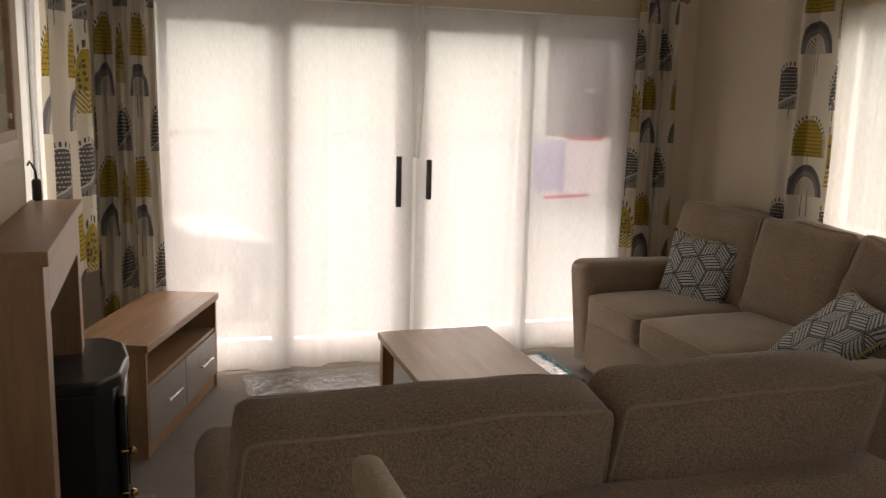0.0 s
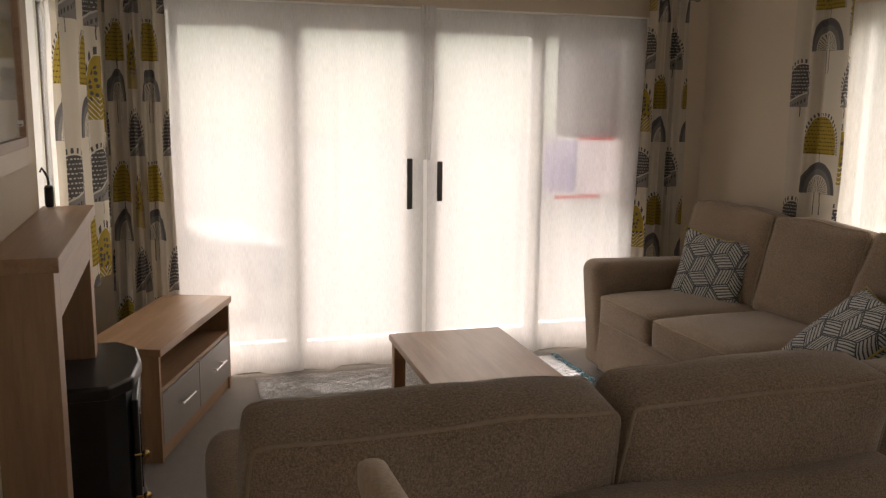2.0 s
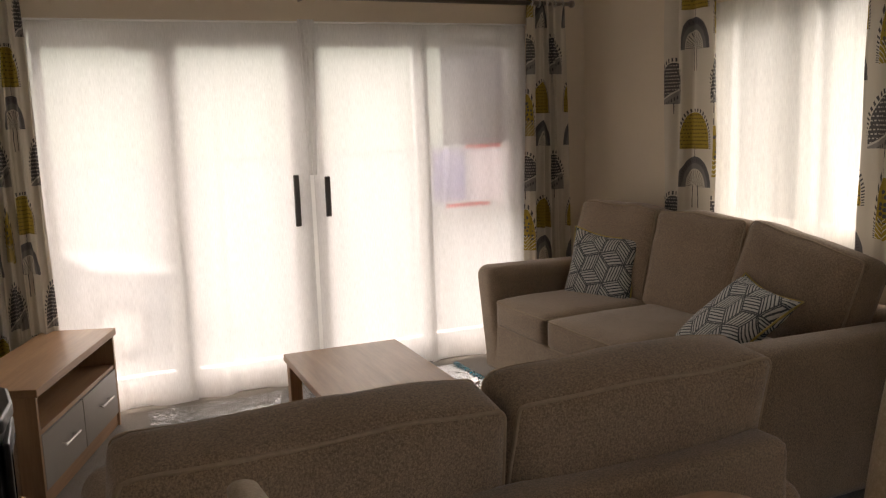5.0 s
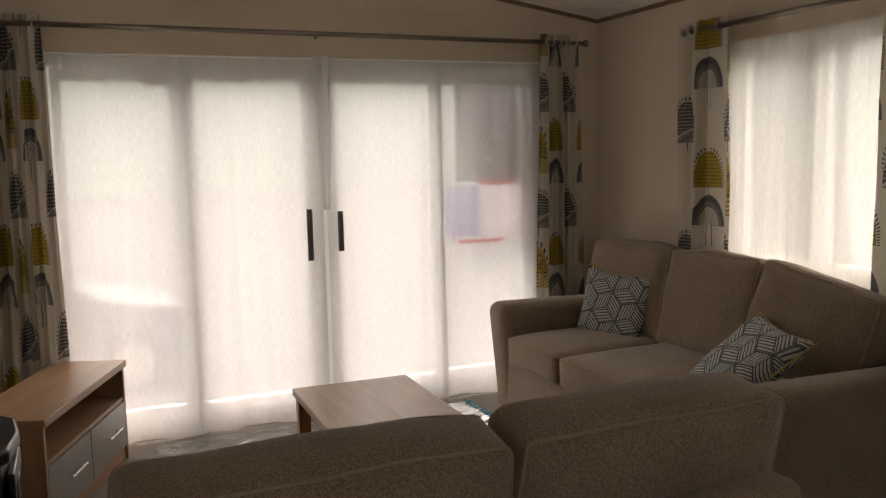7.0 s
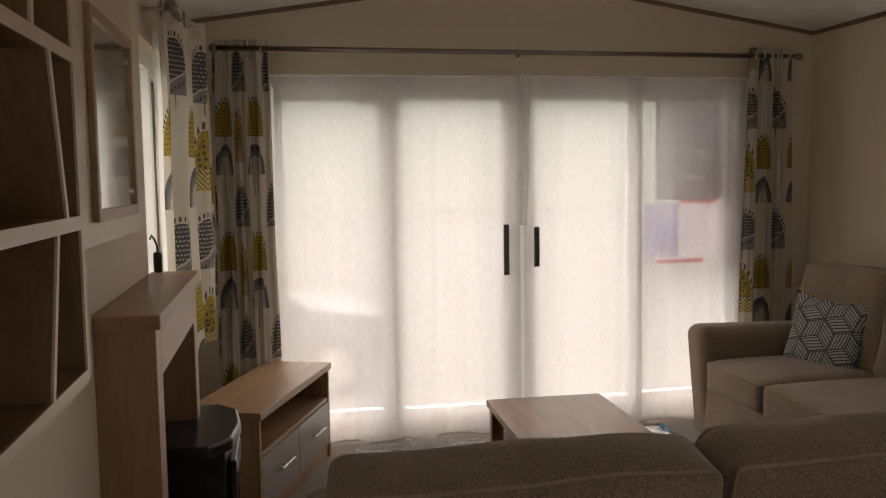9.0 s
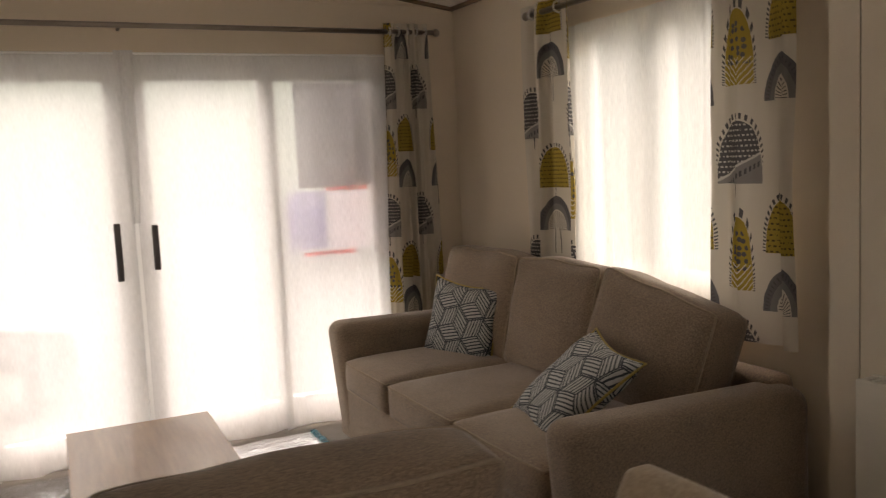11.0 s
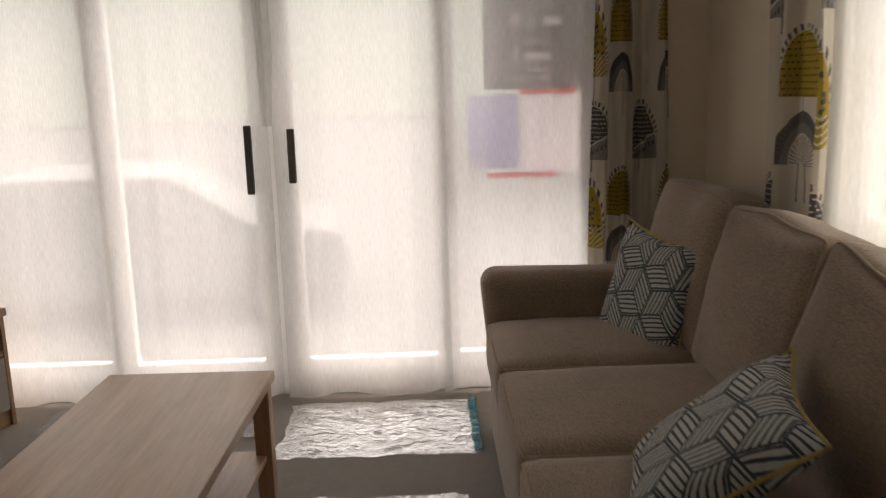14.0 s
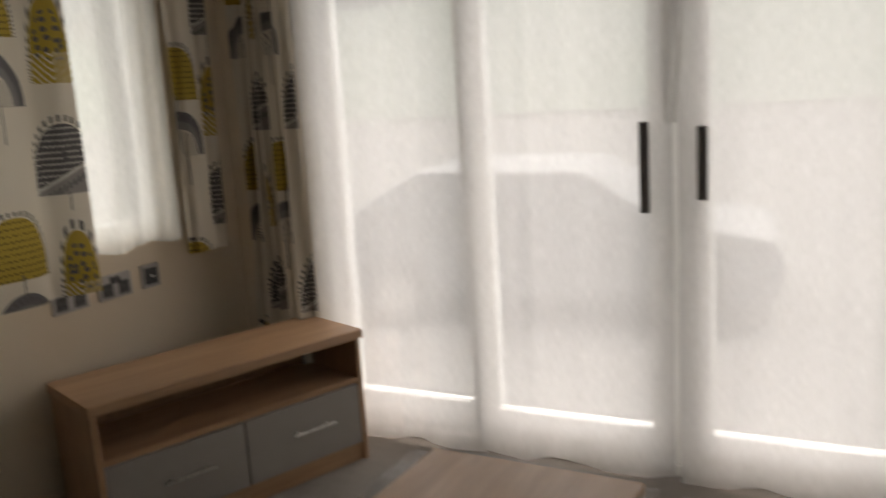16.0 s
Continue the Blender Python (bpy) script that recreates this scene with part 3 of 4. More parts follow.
side_window("window_1", XR + 0.05, XR + 0.11, RW0, RW1, "white framed caravan window behind the sofa")
side_window("window_2", XL - 0.11, XL - 0.05, LW0, LW1, "white framed window beside the fireplace")
# Unseen back window, added to brighten the sides that face away from the doors.
w = tagged(thing("fill_window"), label="unseen wide white framed window added in the back wall for light", category="window", kind="structure")
part("window_frame", frame_mesh(1.4, 4.4, 0.55, 2.22, 1.47, 4.33, 0.62, 2.15, YB - 0.1, YB - 0.04), UPVC, w)
pane("glass_pane", box(1.46, 4.34, YB - 0.073, YB - 0.067, 0.61, 2.16), w)
# Unseen pair behind the walk, assumed from the rear light and made large for it.
side_window("window_4", XR + 0.05, XR + 0.11, KW0, KW1, "unseen white framed window in the opposite side wall, added for rear light")
side_window("window_3", XL - 0.11, XL - 0.05, KW0, KW1, "unseen white framed window in the side wall, widened for rear light")


# ---------------------------------------------------------------- curtains
def curtain_rail(a, b, label, brackets):
    r = tagged(thing("curtain_rail"), label=label, category="curtain rail")
    part("rod", tube([a, b], 0.0135, 12), RAIL_METAL, r, smooth=4)
    for p in (a, b):
        part("finial", ball(p, 0.022), RAIL_METAL, r, smooth=4)
    for p, q in brackets:
        part("bracket", tube([p, q], 0.008), RAIL_METAL, r)
    return r


curtain_rail((1.245, 5.40, 2.158), (4.575, 5.40, 2.148), "long slim nickel curtain pole above the patio doors",
             [((x, 5.40, 2.15), (x, YF + 0.005, 2.15)) for x in (1.30, 2.90, 4.53)])
curtain_rail((4.63, 4.53, 2.095), (4.63, 3.0, 2.085), "short nickel curtain pole above the sofa window",
             [((4.63, y, 2.09), (XR + 0.005, y, 2.09)) for y in (3.08, 4.42)])
curtain_rail((1.20, 4.0, 2.10), (1.20, 5.36, 2.10), "short nickel curtain pole beside the fireplace",
             [((1.20, y, 2.10), (XL - 0.005, y, 2.10)) for y in (4.08, 5.28)])


def drape(p0, p1, z0, z1, waves, depth, seed, label, flare=1.0):
    c = cloth("curtain", p0, p1, z0, z1, waves, depth, CURTAIN, None, "", flare, seed, per=14)
    tagged(c, label=label, category="curtain", group="printed curtains")
    # eyelet rings at the head
    d = Vector((p1[0] - p0[0], p1[1] - p0[1], 0))
    n = max(2, int(waves))
    for i in range(n):
        p = Vector((*p0, z1 - 0.045)) + d * ((i + 0.5) / n)
        u = Vector((-d.y, d.x, 0)).normalized()
        ring = [p + 0.024 * (math.cos(t) * u + math.sin(t) * Vector((0, 0, 1))) for t in (2 * math.pi * k / 14 for k in range(14))]
        part("eyelet", tube(ring, 0.005, 6, True), STEEL, c, "steel eyelet ring", smooth=4)
    return c


LONG = "long cream curtain printed with grey and mustard trees"
SHORT = "short cream curtain printed with grey and mustard trees"
drape((1.235, 5.455), (1.515, 5.40), 0.03, 2.205, 5.5, 0.045, 1, LONG + " in the corner", 1.22)
drape((4.26, 5.40), (4.53, 5.40), 0.03, 2.195, 5.5, 0.045, 2, LONG + " by the sofa", 1.35)
drape((4.63, 4.58), (4.63, 4.16), 0.80, 2.14, 1.9, 0.04, 3, SHORT + " by the sofa")
drape((4.63, 3.30), (4.63, 2.95), 0.76, 2.14, 1.9, 0.04, 4, SHORT + " beside sofa")
drape((1.145, 4.06), (1.25, 4.66), 0.78, 2.14, 1.7, 0.045, 5, SHORT + " by the fireplace")
drape((1.215, 5.12), (1.215, 5.33), 0.80, 2.14, 1.9, 0.032, 6, SHORT + " in the corner")


def voile(p0, p1, z0, z1, waves, depth, seed, label, droop=0.0, nz=30, cloth_mat=VOILE):
    c = cloth("sheer_curtain", p0, p1, z0, z1, waves, depth, cloth_mat, None, "", 1.0, seed, nz, droop, 12)
    return tagged(c, label=label, category="sheer curtain", group="sheer curtains")


for k, (a, b, y, n, note) in enumerate(((1.49, 2.20, 5.486, 3.5, "the fixed pane"), (2.165, 2.895, 5.479, 3.5, "a sliding pane"),
                                        (2.915, 3.635, 5.479, 3.2, "a sliding pane"), (3.60, 4.29, 5.486, 3.5, "the pane with notices"))):
    voile((a, y), (b, y), 0.016 + 0.004 * (k % 2), 2.035, n, 0.008, 1.4 + 1.3 * k, "ivory voile panel hanging over " + note, 0.012)
for x in (2.905,):
    g = cloth("sheer_gather", (x - 0.045, 5.437), (x + 0.045, 5.437), 1.2, 2.04, 2.0, 0.012, VOILE, None, "", 0.5, 3.0, 14)
    tagged(g, label="gathered seam where two ivory voiles meet", category="sheer curtain")
rod = tube([(1.47, 5.476, 2.03), (4.33, 5.476, 2.03)], 0.006)
tagged(part("voile_wire", rod, UPVC), label="thin white wire carrying the voile curtains", category="curtain wire")
voile((4.70, 4.31), (4.70, 3.25), 0.86, 2.01, 8, 0.012, 3.7, "cream net over the sofa window", 0.01, 20, NET_BRIGHT)
voile((1.135, 3.97), (1.135, 5.17), 0.86, 2.01, 8, 0.012, 5.1, "cream net over the window by the fireplace", 0.01, 20, NET_BRIGHT)


# ---------------------------------------------------------------- notices on the door glass
def notice(name, x0, x1, z0, z1, mat, label, y=5.700):
    p = part(name, box(x0, x1, y, y + 0.002, z0, z1), mat)
    return tagged(p, label=label, category="notice")


def lettering_mesh(text, size, slant):
    cu = bpy.data.curves.new("words", 'FONT')
    cu.body, cu.size, cu.align_x, cu.extrude, cu.offset, cu.shear = text, size, 'CENTER', 0.01, 0.0012, slant
    tmp = new("words", cu)
    me = bpy.data.meshes.new_from_object(tmp)
    bpy.data.objects.remove(tmp)
    bm = bmesh.new()
    bm.from_mesh(me)
    bmesh.ops.remove_doubles(bm, verts=bm.verts[:], dist=0.00005)
    return bm


def let_in(sheet, name, bm, label=""):
    """Cuts a shape out of the sheet and fills the cut with white print."""
    cutter = part("cutter", bm.copy(), CHALK)
    mod = sheet.modifiers.new("cut", 'BOOLEAN')
    mod.operation, mod.object, mod.solver, mod.use_self, mod.use_hole_tolerant = 'DIFFERENCE', cutter, 'EXACT', True, True
    bpy.context.view_layer.update()
    me = bpy.data.meshes.new_from_object(sheet.evaluated_get(bpy.context.evaluated_depsgraph_get()))
    sheet.modifiers.clear()
    if len(me.polygons) > 6:
        sheet.data = me
    bpy.data.objects.remove(cutter)
    for v in bm.verts:
        v.co.y = 5.7008 + (0.0006 if v.co.y > 5.701 else 0.0)
    part(name, bm, CHALK, sheet, label)


poster = notice("poster", 3.815, 4.285, 1.315, 1.905, SLATE_PRINT, "mauve-grey poster with white lettering stuck outside the glass")
for words, z, size, slant in (("COME IN AND SEE", 1.835, 0.046, 0.0), ("HOW TO", 1.785, 0.046, 0.0), ("Enjoy an", 1.68, 0.095, 0.3), ("life", 1.575, 0.095, 0.3)):
    bm = lettering_mesh(words, size, slant)
    bm.transform(pose(3.985 if words == "life" else 4.05, 5.701, z, 90, 0, 180))
    let_in(poster, "lettering", bm)
for x0, x1, z0, z1 in ((4.07, 4.16, 1.585, 1.622), (3.99, 4.11, 1.437, 1.473), (3.90, 4.20, 1.362, 1.370)):
    let_in(poster, "print_bar", box(x0, x1, 5.69, 5.712, z0, z1))
bm = bmesh.new()
rings = []
for rx, rz in ((0.103, 0.065), (0.094, 0.056)):
    for y in (5.69, 5.712):
        rings.append([bm.verts.new((4.05 + rx * math.cos(t), y, 1.455 + rz * math.sin(t))) for t in (2 * math.pi * q / 28 for q in range(28))])
for a, b in ((0, 1), (1, 3), (3, 2), (2, 0)):
    for q in range(28):
        bm.faces.new((rings[a][q], rings[a][(q + 1) % 28], rings[b][(q + 1) % 28], rings[b][q]))
bmesh.ops.recalc_face_normals(bm, faces=bm.faces)
let_in(poster, "emblem", bm, "white oval emblem")
notice("notice", 3.742, 3.966, 0.970, 1.292, LILAC, "plain lilac notice stuck outside the glass")
notice("notice", 3.985, 4.225, 0.955, 1.288, PAPER, "pale pink printed notice stuck outside the glass")
notice("tape_strip", 3.972, 4.225, 1.292, 1.316, RED, "strip of red tape outside the glass", 5.704)
notice("tape_strip", 3.823, 4.137, 0.925, 0.949, RED, "strip of red tape outside the glass", 5.704)


# ---------------------------------------------------------------- sofas
def sofa(m, length, depth, seats, backs, arm, label, top=0.0, rail=0.76, slump=0.0, drop=0.02):
    """Upholstered sofa; local x along its length, front at y = 0, back at y = depth."""
    s = thing("sofa", m, label=label, category="sofa")
    L, D = length, depth
    part("base", box(0.03, L - 0.03, 0.05, D - 0.04, 0.05, 0.34, 0.02), SOFA, s)
    part("back_frame", box(arm * 0.45, L - arm * 0.45, D - 0.13, D, 0.04, rail, 0.035, 3), SOFA, s, smooth=0.7)
    for x0, x1 in ((0.0, arm), (L - arm, L)):
        bm = box(x0, x1, 0.0, D - 0.02, 0.03, 0.655, 0.07, 5)
        for v in bm.verts:
            k = max(0.0, (v.co.z - 0.1)) / 0.55
            v.co.y -= 0.05 * k * (1 - v.co.y / D) - 0.05 * (1 - v.co.y / D)
            v.co.z -= drop * (v.co.y / D) * k
        part("arm", bm, SOFA, s, smooth=0.7)
    for x in (0.1, L - 0.1):
        for y in (0.12, D - 0.1):
            part("foot", tube([(x, y, 0.0), (x, y, 0.06)], 0.02), BLACK_MATT, s)
    part("front_panel", box(arm + 0.01, L - arm - 0.01, 0.028, 0.06, 0.05, 0.335, 0.012), SOFA, s)
    x = arm + 0.01
    for i, w in enumerate(seats):
        bm, seams = puff(w - 0.006, D - 0.20, 0.165, 0.035, (0.006, 0.012, 0.022), 12, 0.004, i + length, (2, 0.012))
        shift = Vector((x + w / 2, 0.015 + (D - 0.20) / 2, 0.405))
        bm.transform(Matrix.Translation(shift))
        c = part("seat_cushion", bm, SOFA, s, smooth=4)
        for line in seams:
            part("piping", tube([p + shift for p in line], 0.0045, 6, True), SOFA_PIPE, c, smooth=4)
        x += w
    x = backs[0]
    for i, w in enumerate(backs[1:]):
        hgt, th = 0.50, 0.185
        sag = slump if i == len(backs) - 2 else 0.0
        lean = Matrix.Translation((x + w / 2 - 0.004 * sag, D - 0.22, 0.712 + top - 0.004 * sag)) @ Matrix.Rotation(radians(sag), 4, 'Y') @ Matrix.Rotation(radians(-13), 4, 'X')
        bm, seams = puff(w - 0.012, th, hgt, 0.034, (0.010, 0.045, 0.022), 16, 0.012, i + 3 * length, (1, 0.010))
        bm.transform(lean)
        c = part("back_cushion", bm, SOFA, s, smooth=4)
        for line in seams:
            part("piping", tube([lean @ p for p in line], 0.0048, 6, True), SOFA_PIPE, c, smooth=4)
        x += w
    return s


sofa(pose(3.738, 5.172, 0, 0, 0, -90), 2.24, 0.981, (0.55, 0.63, 0.63), (0.02, 0.72, 0.65, 0.64), 0.215,
     "long taupe chenille sofa with loose cushions under the window", 0.0, 0.66, 10.0)
sofa(pose(3.24, 3.10, 0, 0, 0, 180), 1.66, 0.87, (0.615, 0.615), (0.07, 0.74, 0.80), 0.21,
     "taupe chenille two-seater sofa standing with its back to the dining table", -0.05, 0.71, 0.0, 0.09)


def scatter_cushion(m, label, size=0.43):
    """Square stuffed cushion with pinched corners; its face looks along -y, up is z."""
    bm = bmesh.new()
    uvl = bm.loops.layers.uv.new("UVMap")
    n = 18
    sides = []
    for sgn in (-1, 1):
        g = []
        for i in range(n + 1):
            row = []
            for j in range(n + 1):
                a, b = 2 * i / n - 1, 2 * j / n - 1
                pinch = 1 - 0.14 * ((1 - a * a) * b ** 4 + (1 - b * b) * a ** 4)
                t = 0.064 * ((1 - a ** 4) * (1 - b ** 4)) ** 0.6
                p = Vector((a * size / 2 * pinch, sgn * t, b * size / 2 * pinch))
                p += noise.noise_vector(p * 9 + Vector((0, sgn * 3, m[0][3]))) * 0.006 * (1 - max(abs(a), abs(b)) ** 8)
                row.append(bm.verts.new(p))
            g.append(row)
        sides.append(g)
        for i in range(n):
            for j in range(n):
                f = bm.faces.new((g[i][j], g[i + 1][j], g[i + 1][j + 1], g[i][j + 1]))
                for lp, (a, b) in zip(f.loops, ((i, j), (i + 1, j), (i + 1, j + 1), (i, j + 1))):
                    lp[uvl].uv = (a / n * size, b / n * size)
    bmesh.ops.remove_doubles(bm, verts=bm.verts[:], dist=0.0005)
    e = thing("scatter_cushion", m, label=label, category="cushion", group="scatter cushions")
    part("cover", bm, CUSHION, e, smooth=4)
    rim = []
    for a, b in [(-1 + 2 * i / 16, -1) for i in range(16)] + [(1, -1 + 2 * i / 16) for i in range(16)] + [(1 - 2 * i / 16, 1) for i in range(16)] + [(-1, 1 - 2 * i / 16) for i in range(16)]:
        pinch = 1 - 0.14 * ((1 - a * a) * b ** 4 + (1 - b * b) * a ** 4)
        rim.append((a * size / 2 * pinch, 0, b * size / 2 * pinch))
    part("piping", tube(rim, 0.005, 6, True), MUSTARD_PIPE, e, "mustard yellow piping", smooth=4)
    return e


scatter_cushion(Matrix.Translation((4.30, 4.70, 0.61)) @ Matrix.Rotation(radians(-68), 4, 'Z') @ Matrix.Rotation(radians(-16), 4, 'X') @ Matrix.Rotation(radians(4), 4, 'Y'),
                "blue-grey striped cushion standing in the sofa's corner", 0.47)
scatter_cushion(Matrix.Translation((4.125, 3.50, 0.60)) @ Matrix.Rotation(radians(-100), 4, 'Z') @ Matrix.Rotation(radians(-50), 4, 'X') @ Matrix.Rotation(radians(7), 4, 'Y'),
                "blue-grey striped cushion slumped against the sofa's back", 0.455)
scatter_cushion(Matrix.Translation((2.70, 2.83, 0.60)) @ Matrix.Rotation(radians(176), 4, 'Z') @ Matrix.Rotation(radians(-32), 4, 'X'),
                "blue-grey striped cushion lying on the two-seater sofa", 0.40)


# ---------------------------------------------------------------- tables and cabinets
def coffee_table(m, w, l, h):
    t = thing("coffee_table", m, label="low oak-effect coffee table with an open shelf", category="coffee table")
    part("tabletop", box(-w / 2, w / 2, -l / 2, l / 2, h - 0.032, h, 0.004), OAK_Y, t)
    for x in (-w / 2 + 0.012, w / 2 - 0.067):
        for y in (-l / 2 + 0.012, l / 2 - 0.067):
            part("leg", box(x, x + 0.055, y, y + 0.055, 0, h - 0.032, 0.003), OAK_Z, t)
    part("shelf", box(-w / 2 + 0.03, w / 2 - 0.03, -l / 2 + 0.03, l / 2 - 0.03, 0.15, 0.168, 0.002), OAK_Y, t)
    part("rail", box(-w / 2 + 0.067, w / 2 - 0.067, l / 2 - 0.045, l / 2 - 0.027, h - 0.10, h - 0.032), OAK_X, t)
    part("rail", box(-w / 2 + 0.067, w / 2 - 0.067, -l / 2 + 0.027, -l / 2 + 0.045, h - 0.10, h - 0.032), OAK_X, t)
    part("centre_panel", box(-0.009, 0.009, -l / 2 + 0.045, l / 2 - 0.045, 0.168, h - 0.032), OAK_Y, t)


coffee_table(pose(2.737, 4.055, 0, 0, 0, -1.5), 0.55, 1.08, 0.44)


def tv_unit(m, L, D, H):
    """Low cabinet: open shelf above two drawers; local x along the front, front at y = 0."""
    u = thing("tv_unit", m, label="low oak-effect television unit with two grey drawers", category="tv unit")
    part("top", box(-0.008, L + 0.008, -0.012, D, H - 0.034, H, 0.003), OAK_X, u)
    for x in (0.0, L - 0.02):
        part("side_panel", box(x, x + 0.02, 0, D - 0.005, 0, H - 0.034, 0.0015), OAK_Z, u)
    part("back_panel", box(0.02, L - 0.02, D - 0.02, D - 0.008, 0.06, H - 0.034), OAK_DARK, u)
    part("shelf", box(0.02, L - 0.02, 0.006, D - 0.02, 0.30, 0.32, 0.0015), OAK_X, u)
    part("bottom_panel", box(0.02, L - 0.02, 0.012, D - 0.02, 0.065, 0.083), OAK_X, u)
    part("plinth", box(0.02, L - 0.02, 0.012, 0.03, 0.0, 0.064), OAK_X, u)
    part("divider", box(L / 2 - 0.008, L / 2 + 0.008, 0.02, D - 0.02, 0.083, 0.30), OAK_Z, u)
    for x0, x1 in ((0.023, L / 2 - 0.003), (L / 2 + 0.003, L - 0.023)):
        d = part("drawer", box(x0, x1, 0.0, 0.018, 0.07, 0.296, 0.002), GREY_FRONT, u, "plain grey drawer front")
        c = (x0 + x1) / 2 + 0.02
        bm = tube([(c - 0.085, -0.026, 0.195), (c + 0.085, -0.026, 0.195)], 0.005, 10)
        tube([(c - 0.06, -0.026, 0.195), (c - 0.06, 0.003, 0.195)], 0.004, 8, bm=bm)
        tube([(c + 0.06, -0.026, 0.195), (c + 0.06, 0.003, 0.195)], 0.004, 8, bm=bm)
        part("handle", bm, STEEL, d, "slim steel bar handle", smooth=1.0)


tv_ang = math.degrees(math.atan2(0.922, 0.343))
tv_unit(pose(1.444, 4.397, 0, 0, 0, tv_ang), 0.984, 0.345, 0.502)


def fireplace():
    f = tagged(thing("fireplace_surround"), label="oak-effect fireplace surround with a plain mantel shelf", category="fireplace")
    x1 = 1.245
    part("mantel_shelf", box(XL + 0.001, x1 + 0.015, 2.965, 4.035, 1.112, 1.15, 0.003), OAK_Y, f)
    for y0, y1 in ((2.985, 3.085), (3.915, 4.015)):
        part("leg", box(XL + 0.001, x1, y0, y1, 0.0, 1.112, 0.002), OAK_Z, f)
    part("frieze", box(x1 - 0.02, x1, 3.085, 3.915, 0.975, 1.112, 0.002), OAK_Y, f)
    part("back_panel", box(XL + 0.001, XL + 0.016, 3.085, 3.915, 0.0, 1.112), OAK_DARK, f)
    h = tagged(part("hearth", box(XL + 0.02, 1.47, 3.09, 4.01, 0.0, 0.028, 0.003), OAK_Y), label="thin oak-effect hearth board on the carpet", category="hearth")


fireplace()


def stove():
    s = tagged(thing("electric_stove"), label="black cast-style electric stove with a faceted front", category="stove")
    def outline(k):
        return [(1.13 - 0.0, 3.59 - k), (1.30 + k * 0.6, 3.59 - k), (1.365 + k, 3.67), (1.385 + k, 3.85), (1.365 + k, 4.03), (1.30 + k * 0.6, 4.11 + k), (1.13, 4.11 + k)]
    part("body", prism(outline(-0.012), 2, 0.08, 0.575, 0.004), BLACK, s)
    part("top_plate", prism(outline(0.015), 2, 0.575, 0.622, 0.010), BLACK, s)
    part("base_plate", prism(outline(0.02), 2, 0.055, 0.095, 0.008), BLACK, s)
    for y in (3.64, 4.06):
        for x in (1.16, 1.30):
            part("foot", tube([(x, y, 0.028), (x, y, 0.06)], 0.018), BLACK, s)
    door = part("door", box(1.366, 1.388, 3.70, 4.0, 0.15, 0.53, 0.006), BLACK, s)
    part("door_glass", box(1.388, 1.392, 3.74, 3.96, 0.20, 0.48), plain("smoked_glass", (0.01, 0.01, 0.01), 0.08), door)
    for z in (0.19, 0.34):
        kn = part("knob", ball((1.405, 3.69, z), 0.014), BRASS, s, "small brass knob", smooth=4)
        part("spindle", tube([(1.37, 3.69, z), (1.40, 3.69, z)], 0.005), BRASS, kn)


stove()


def wall_mirror():
    w = tagged(thing("wall_mirror"), label="framed mirror on a pale board above the mantel", category="mirror")
    part("backing_board", box(XL + 0.001, XL + 0.018, 2.88, 3.70, 1.32, 2.08, 0.002), PALE_EDGE, w)
    part("glass", box(XL + 0.018, XL + 0.024, 3.03, 3.57, 1.41, 1.885), MIRROR, w, "clear mirror glass")
    for y0, y1, z0, z1 in ((3.0, 3.03, 1.38, 1.915), (3.57, 3.60, 1.38, 1.915), (3.03, 3.57, 1.38, 1.41), (3.03, 3.57, 1.885, 1.915)):
        part("frame_bar", box(XL + 0.018, XL + 0.034, y0, y1, z0, z1, 0.002), OAK_Y, w)
    for y in (3.06, 3.54):
        for z in (1.45, 1.84):
            part("clip", tube([(XL + 0.024, y, z), (XL + 0.030, y, z)], 0.009, 10), STEEL, w)


wall_mirror()


def shelf_unit():
    """Open wall shelves with slanted dividers."""
    s = tagged(thing("wall_shelf"), label="oak-effect wall shelves with slanted pale-edged dividers, empty", category="shelf")
    x0, x1, y0, y1, z0, z1 = XL + 0.001, 1.25, 1.25, 2.225, 1.16, 2.12
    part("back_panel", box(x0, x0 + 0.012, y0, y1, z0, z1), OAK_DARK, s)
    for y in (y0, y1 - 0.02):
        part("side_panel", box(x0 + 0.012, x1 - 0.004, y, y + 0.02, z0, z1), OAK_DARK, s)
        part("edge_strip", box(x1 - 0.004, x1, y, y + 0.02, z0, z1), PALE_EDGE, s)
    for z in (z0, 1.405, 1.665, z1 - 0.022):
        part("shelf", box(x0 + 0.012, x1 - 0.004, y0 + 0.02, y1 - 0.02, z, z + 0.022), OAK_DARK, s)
        part("edge_strip", box(x1 - 0.004, x1, y0 + 0.02, y1 - 0.02, z, z + 0.022), PALE_EDGE, s)
    for ya, yb, za, zb in ((2.06, 2.12, 1.427, 1.665), (1.99, 2.06, 1.182, 1.405), (1.98, 2.04, 1.687, 2.098), (1.60, 1.54, 1.427, 1.665), (1.55, 1.62, 1.182, 1.405), (1.55, 1.50, 1.687, 2.098)):
        if za < 1.5 and za > 1.4:
            ya, yb = yb, ya
        part("divider", prism([(ya, za), (ya + 0.014, za), (yb + 0.014, zb), (yb, zb)], 0, x0 + 0.012, x1 - 0.004), OAK_DARK, s)
        part("edge_strip", prism([(ya, za), (ya + 0.014, za), (yb + 0.014, zb), (yb, zb)], 0, x1 - 0.004, x1), PALE_EDGE, s)


shelf_unit()
structure("wall_panel_3", box(XL + 0.001, XL + 0.012, 1.25, 2.12, 0.0, 1.155, 0.002), PANEL, "cream panel under the wall shelves")
